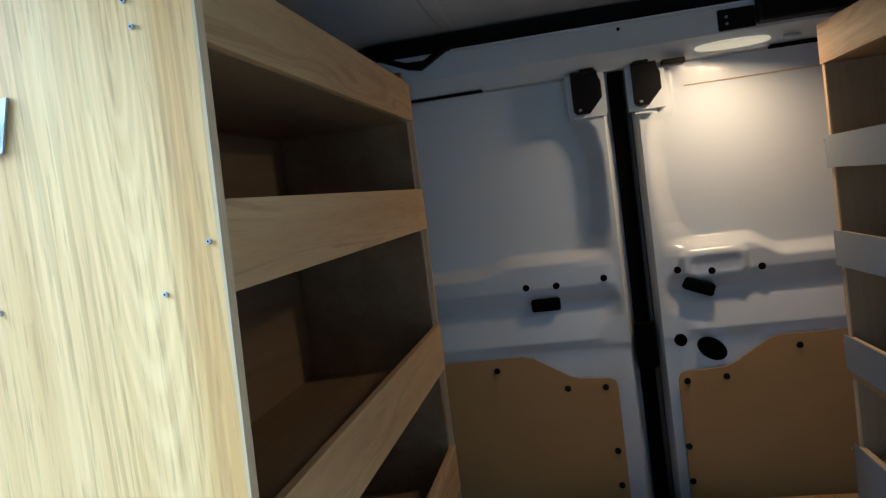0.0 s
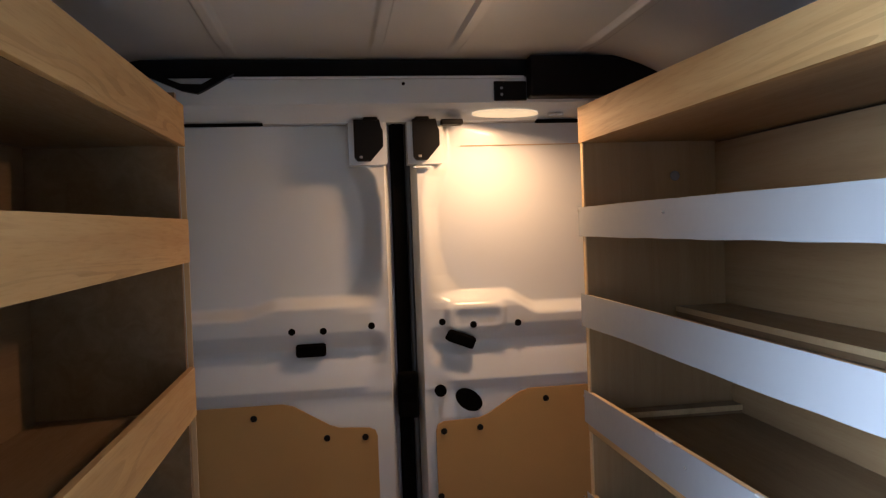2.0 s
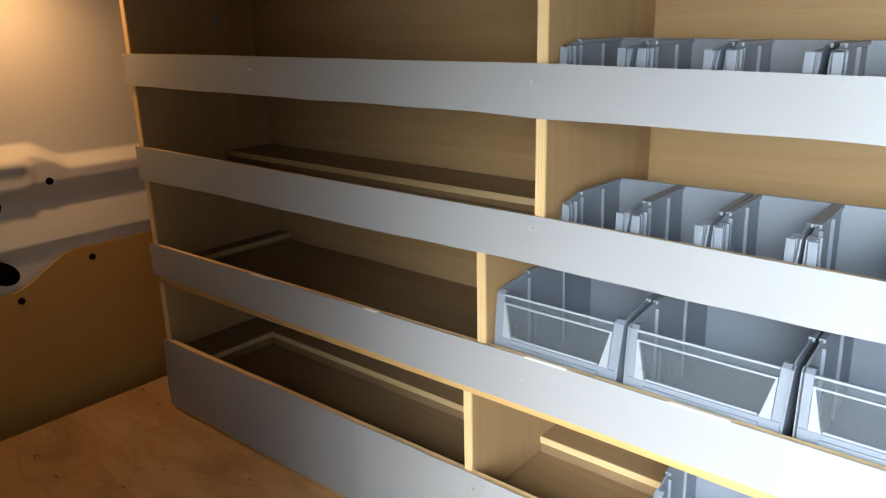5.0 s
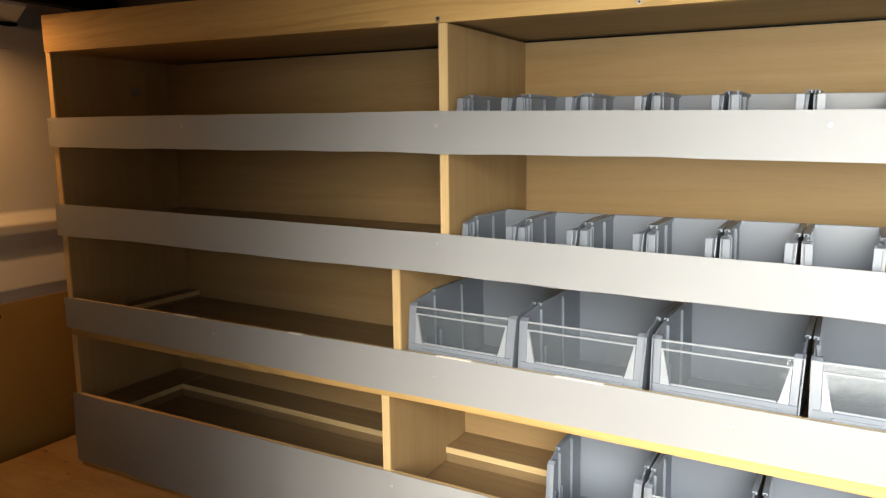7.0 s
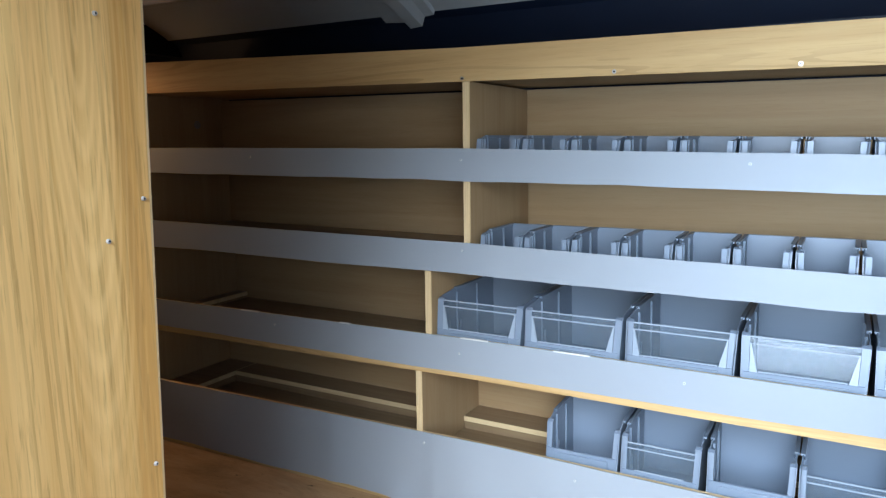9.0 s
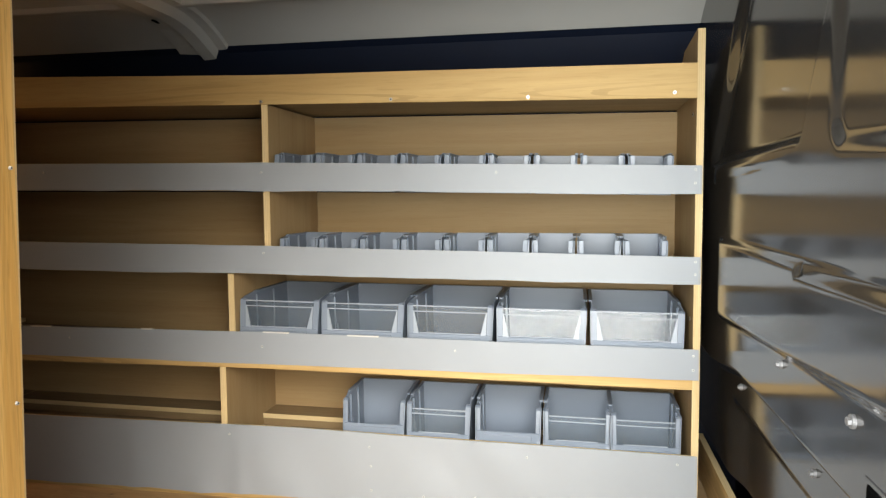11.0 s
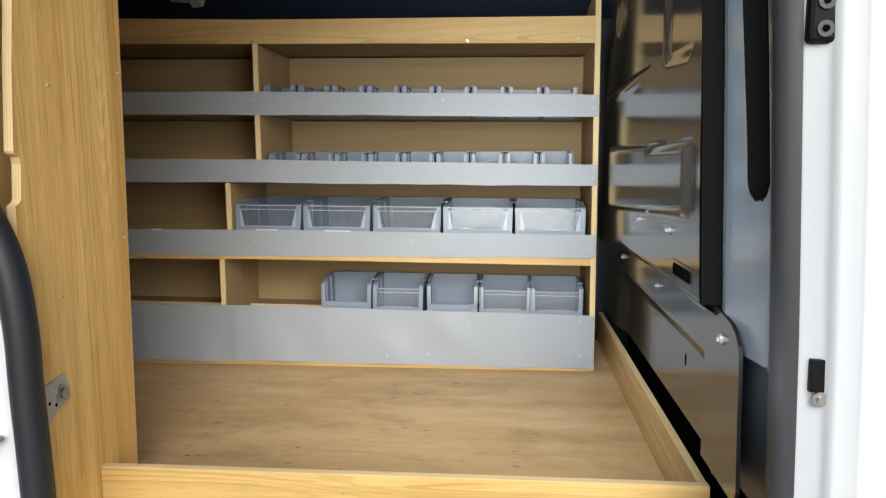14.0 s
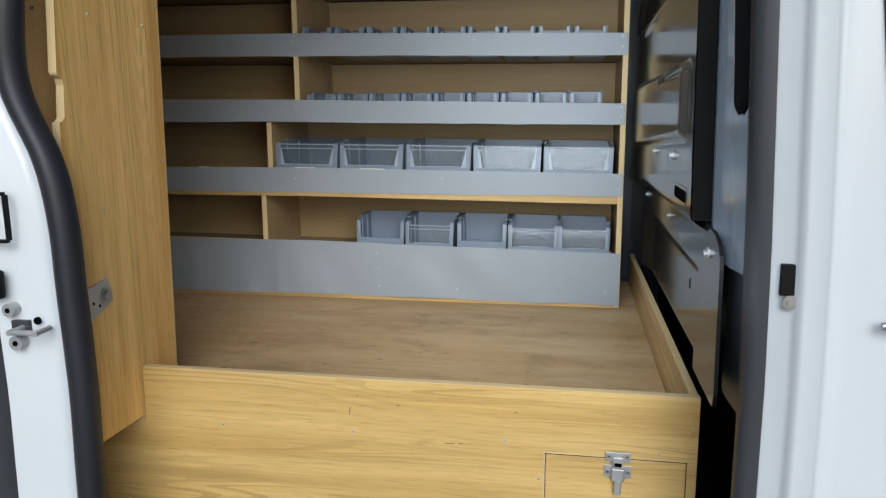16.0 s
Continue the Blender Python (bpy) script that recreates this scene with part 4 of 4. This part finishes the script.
part("small_hole", box(bmesh.new(), -0.198, -0.185, -0.46, bulk(-0.19, 1.042)[1] + 0.001, 1.030, 1.055, 0.004), void_black, bh)

# ---------------------------------------------------------------- front door pillar, seals and rear pillar


def strip(name, prof, zs, mat, parent, label="", off=lambda z: (0, 0)):
    """An upright moulding: a plan outline carried up through heights, shifted by off(z)."""
    bm = bmesh.new()
    rings = [[bm.verts.new((x + off(z)[0], y + off(z)[1], z)) for x, y in prof] for z in zs]
    k = len(prof)
    for a, b in zip(rings, rings[1:]):
        for i in range(k):
            bm.faces.new((a[i], a[(i + 1) % k], b[(i + 1) % k], b[i]))
    bm.faces.new(rings[0][::-1]), bm.faces.new(rings[-1])
    bmesh.ops.recalc_face_normals(bm, faces=bm.faces)
    return part(name, bm, mat, parent, label, True)


def oval(cx, cy, rx, ry, n=16):
    """A rounded plan outline."""
    return [(cx + rx * math.cos(i * math.tau / n), cy + ry * math.sin(i * math.tau / n)) for i in range(n)]


ZS = [0.45 + 0.05 * i for i in range(33)]
fp = thing("front_pillar", "white door pillar with dark inner trim and rubber seal", "pillar", kind="structure")
PILLAR_LEAN = lambda z: (0, line([(1.0, 0.000), (1.19, 0.004), (1.4, 0.012), (1.7, 0.024)], z))


def groove_gap(x, z):
    """Signed distance to the outline of the channel in the trim."""
    mid = line([(1.35, -0.567), (1.43, -0.556), (1.50, -0.545), (1.60, -0.528), (2.03, -0.443)], z)
    half = line([(1.38, 0.028), (1.43, 0.028), (1.6, 0.033)], z)
    return abs(x - mid) - half if z > 1.392 else math.hypot(x - mid, z - 1.392) - half


def trim_at(x, z):
    """The face of the inner trim: rounded at the bulkhead, sweeping back to the seal, with a deep channel that ends in a rounded foot."""
    s = (line(EDGE, z) - 0.006 - x) / (line(EDGE, z) + 0.612)
    y = line([(0, -0.4340), (0.03, -0.4285), (0.08, -0.4255), (0.16, -0.4255), (0.30, -0.4290), (0.50, -0.4340), (0.66, -0.4370), (0.9, -0.4430), (1, -0.4500)], s)
    return y - 0.030 * (1 - step(-0.0055, 0.0045, groove_gap(x, z)))


def trim_sheet(u, z):
    x = line(EDGE, z) - 0.006 - u * (line(EDGE, z) + 0.612)
    return (x, trim_at(x, z), z)


part("inner_trim", sheet(trim_sheet, 0, 1, 1.148, 2.03, 170, 200), pillar_grey, fp, "blue-grey glossy pillar trim", True)


def groove_shade_at(v, z):
    """A black sheet a little inside the channel walls, standing in for the shade there."""
    mid = line([(1.35, -0.567), (1.43, -0.556), (1.50, -0.545), (1.60, -0.528), (2.03, -0.443)], z)
    half = (line([(1.38, 0.028), (1.43, 0.028), (1.6, 0.033)], z) + 0.0035) * math.sqrt(max(0.0, 1 - max(0, (1.392 - z) / 0.0345) ** 2))
    return (mid - v * max(0, half - 0.0025), trim_at(mid - v * half, z) + 0.0015, z)


part("groove", sheet(groove_shade_at, -1, 1, 1.3585, 2.02, 60, 80), void_black, fp, "black sheet painting the shade inside the trim groove", True)
part("trim_foot", box(bmesh.new(), -0.612, -0.455, -0.462, -0.4445, 1.144, 1.150, 0.001), pillar_low, fp)
strip("lower_trim", [(-0.455, -0.47), (-0.46, -0.458), (-0.48, -0.4555), (-0.52, -0.456), (-0.57, -0.459), (-0.613, -0.462), (-0.614, -0.51), (-0.455, -0.51)], [0.935, 1.0, 1.05, 1.1, 1.15], pillar_low, fp, "dark grey lower pillar trim")
strip("seal", [(-0.606, -0.451), (-0.620, -0.4455), (-0.633, -0.449), (-0.639, -0.460), (-0.6405, -0.475), (-0.62, -0.482), (-0.606, -0.47)], ZS, rubber, fp, "black rubber door seal", PILLAR_LEAN)
strip("outer_skin", [(-0.61, -0.470), (-0.638, -0.4715), (-0.6425, -0.476), (-0.646, -0.497), (-0.6535, -0.5025), (-0.660, -0.507), (-0.6625, -0.512), (-0.663, -0.5330), (-0.6655, -0.5355), (-0.667, -0.540), (-0.6655, -0.5445),
                     (-0.6635, -0.547), (-0.664, -0.562), (-0.668, -0.60), (-0.672, -0.70), (-0.56, -0.70), (-0.56, -0.49)], ZS, van_white, fp, "white painted pillar", PILLAR_LEAN)
strip("outer_seal", oval(-0.668, -0.593, 0.014, 0.024), ZS, rubber_dark, fp, "second rubber seal", lambda z: (0, line([(0.90, -0.058), (1.20, -0.032), (1.397, -0.006), (1.578, 0.016), (1.72, 0.032)], z)))
part("striker_plate", boxed(-0.6515, -0.640, -0.509, -0.481, 1.131, 1.172, 0.001), black, fp, "black plastic striker patch")
part("pillar_bolt", rod(rod(bmesh.new(), (-0.649, -0.493, 1.123), "x", 0.0095, 0.010, 0.007, 14), (-0.655, -0.493, 1.123), "x", 0.004, 0.003), steel, fp)
part("door_pin", rod(bmesh.new(), (-0.684, -0.618, 1.105), "y", 0.005, 0.055), steel, fp, "steel door pin")
socket = part("door_socket", box(bmesh.new(), -0.654, -0.635, -0.493, -0.456, 1.545, 1.625, 0.006), black, fp, "black plastic door contact")
for z in (1.561, 1.592):
    ring = bmesh.new()
    prism(ring, [(-0.4735 + 0.0095 * math.cos(a), z + 0.0095 * math.sin(a)) for a in [i * math.tau / 20 for i in range(20)]], "x", -0.657, -0.652)
    part("socket_ring", ring, rubber, socket, "dark round contact ring")
    part("socket_pin", rod(bmesh.new(), (-0.6575, -0.4735, z), "x", 0.0040, 0.002), void_black, socket)

rp = thing("rear_pillar", "white rear pillar of the sliding door opening with latch striker", "pillar", kind="structure")
PATHY = [(0.45, 0.527), (0.75, 0.528), (0.926, 0.524), (1.034, 0.527), (1.105, 0.530), (1.175, 0.530), (1.243, 0.536), (1.29, 0.545), (1.331, 0.561), (1.366, 0.580), (1.407, 0.594), (1.456, 0.597), (1.53, 0.588), (2.1, 0.586)]
shift = lambda z: (0.10 * step(1.5, 2.05, z), (line(PATHY, z - 0.02) + line(PATHY, z) + line(PATHY, z + 0.02)) / 3)
strip("seal", oval(-0.623, 0.018, 0.024, 0.021), [0.45 + 0.02 * i for i in range(82)], rubber_dark, rp, "black rubber door seal", shift)
strip("outer_skin", [(-0.61, 0.03), (-0.636, 0.035), (-0.645, 0.05), (-0.648, 0.10), (-0.665, 0.118), (-0.67, 0.30), (-0.58, 0.30), (-0.58, 0.03)], ZS, van_white, rp, "white painted pillar", shift)
strip("outer_seal", [(-0.66, 0.118), (-0.675, 0.12), (-0.69, 0.14), (-0.68, 0.16), (-0.66, 0.15)], ZS, rubber, rp, "second rubber seal", shift)
bm = bmesh.new()
for a, b, c, e in ((0.607, 0.611, 1.180, 1.248), (0.611, 0.66, 1.176, 1.181), (0.611, 0.66, 1.247, 1.252)):
    box(bm, -0.672, -0.664, a, b, c, e)
part("catch_loop", bm, black, rp, "black catch loop")
part("catch_block", box(bmesh.new(), -0.678, -0.662, 0.627, 0.665, 1.090, 1.134, 0.005), black, rp, "black plastic block below the catch loop")
for y, z, r in ((0.629, 1.070, 0.0105), (0.622, 1.018, 0.0115)):
    bm = rod(bmesh.new(), (-0.656, y, z), "x", r, 0.016, seg=18)
    bolt = part("striker_bolt", bm, zinc, rp, "round steel striker bolt")
    part("socket", rod(bmesh.new(), (-0.6645, y, z), "x", r * 0.4, 0.002, seg=6), void_black, bolt)
bm = bmesh.new()
rod(bm, (-0.680, 0.592, 1.041), "y", 0.0045, 0.046, seg=12)
rod(bm, (-0.668, 0.570, 1.042), "x", 0.0045, 0.034, seg=12)
rod(bm, (-0.668, 0.614, 1.041), "x", 0.0045, 0.034, seg=12)
striker = part("striker", bm, zinc, rp, "steel latch striker loop")
part("recess", rod(bmesh.new(), (-0.651, 0.590, 1.052), "x", 0.006, 0.003, seg=18), void_black, striker, "dark recess behind the striker")
part("recess", box(bmesh.new(), -0.654, -0.645, 0.604, 0.640, 1.030, 1.052, 0.002), rubber, striker)
solid("sill", box(bmesh.new(), -0.66, -0.40, -0.52, 0.50, 0.40, 0.50, 0.01), black, "dark step in the sliding door opening", "sill")
solid("wall_front_outer", boxed(-0.62, 1.02, -0.60, -0.57, 0.4, 2.06), van_white, "white steel front end of the load bay", "wall")
solid("wall_rear_outer", boxed(-0.72, 1.02, 2.005, 2.03, 0.4, 2.06), van_white, "white outer steel rear of the van", "wall")
solid("door_top_rail", box(bmesh.new(), -0.66, -0.47, -0.56, 0.76, 1.95, 2.07, 0.01), van_white, "white top of the sliding door opening", "trim")
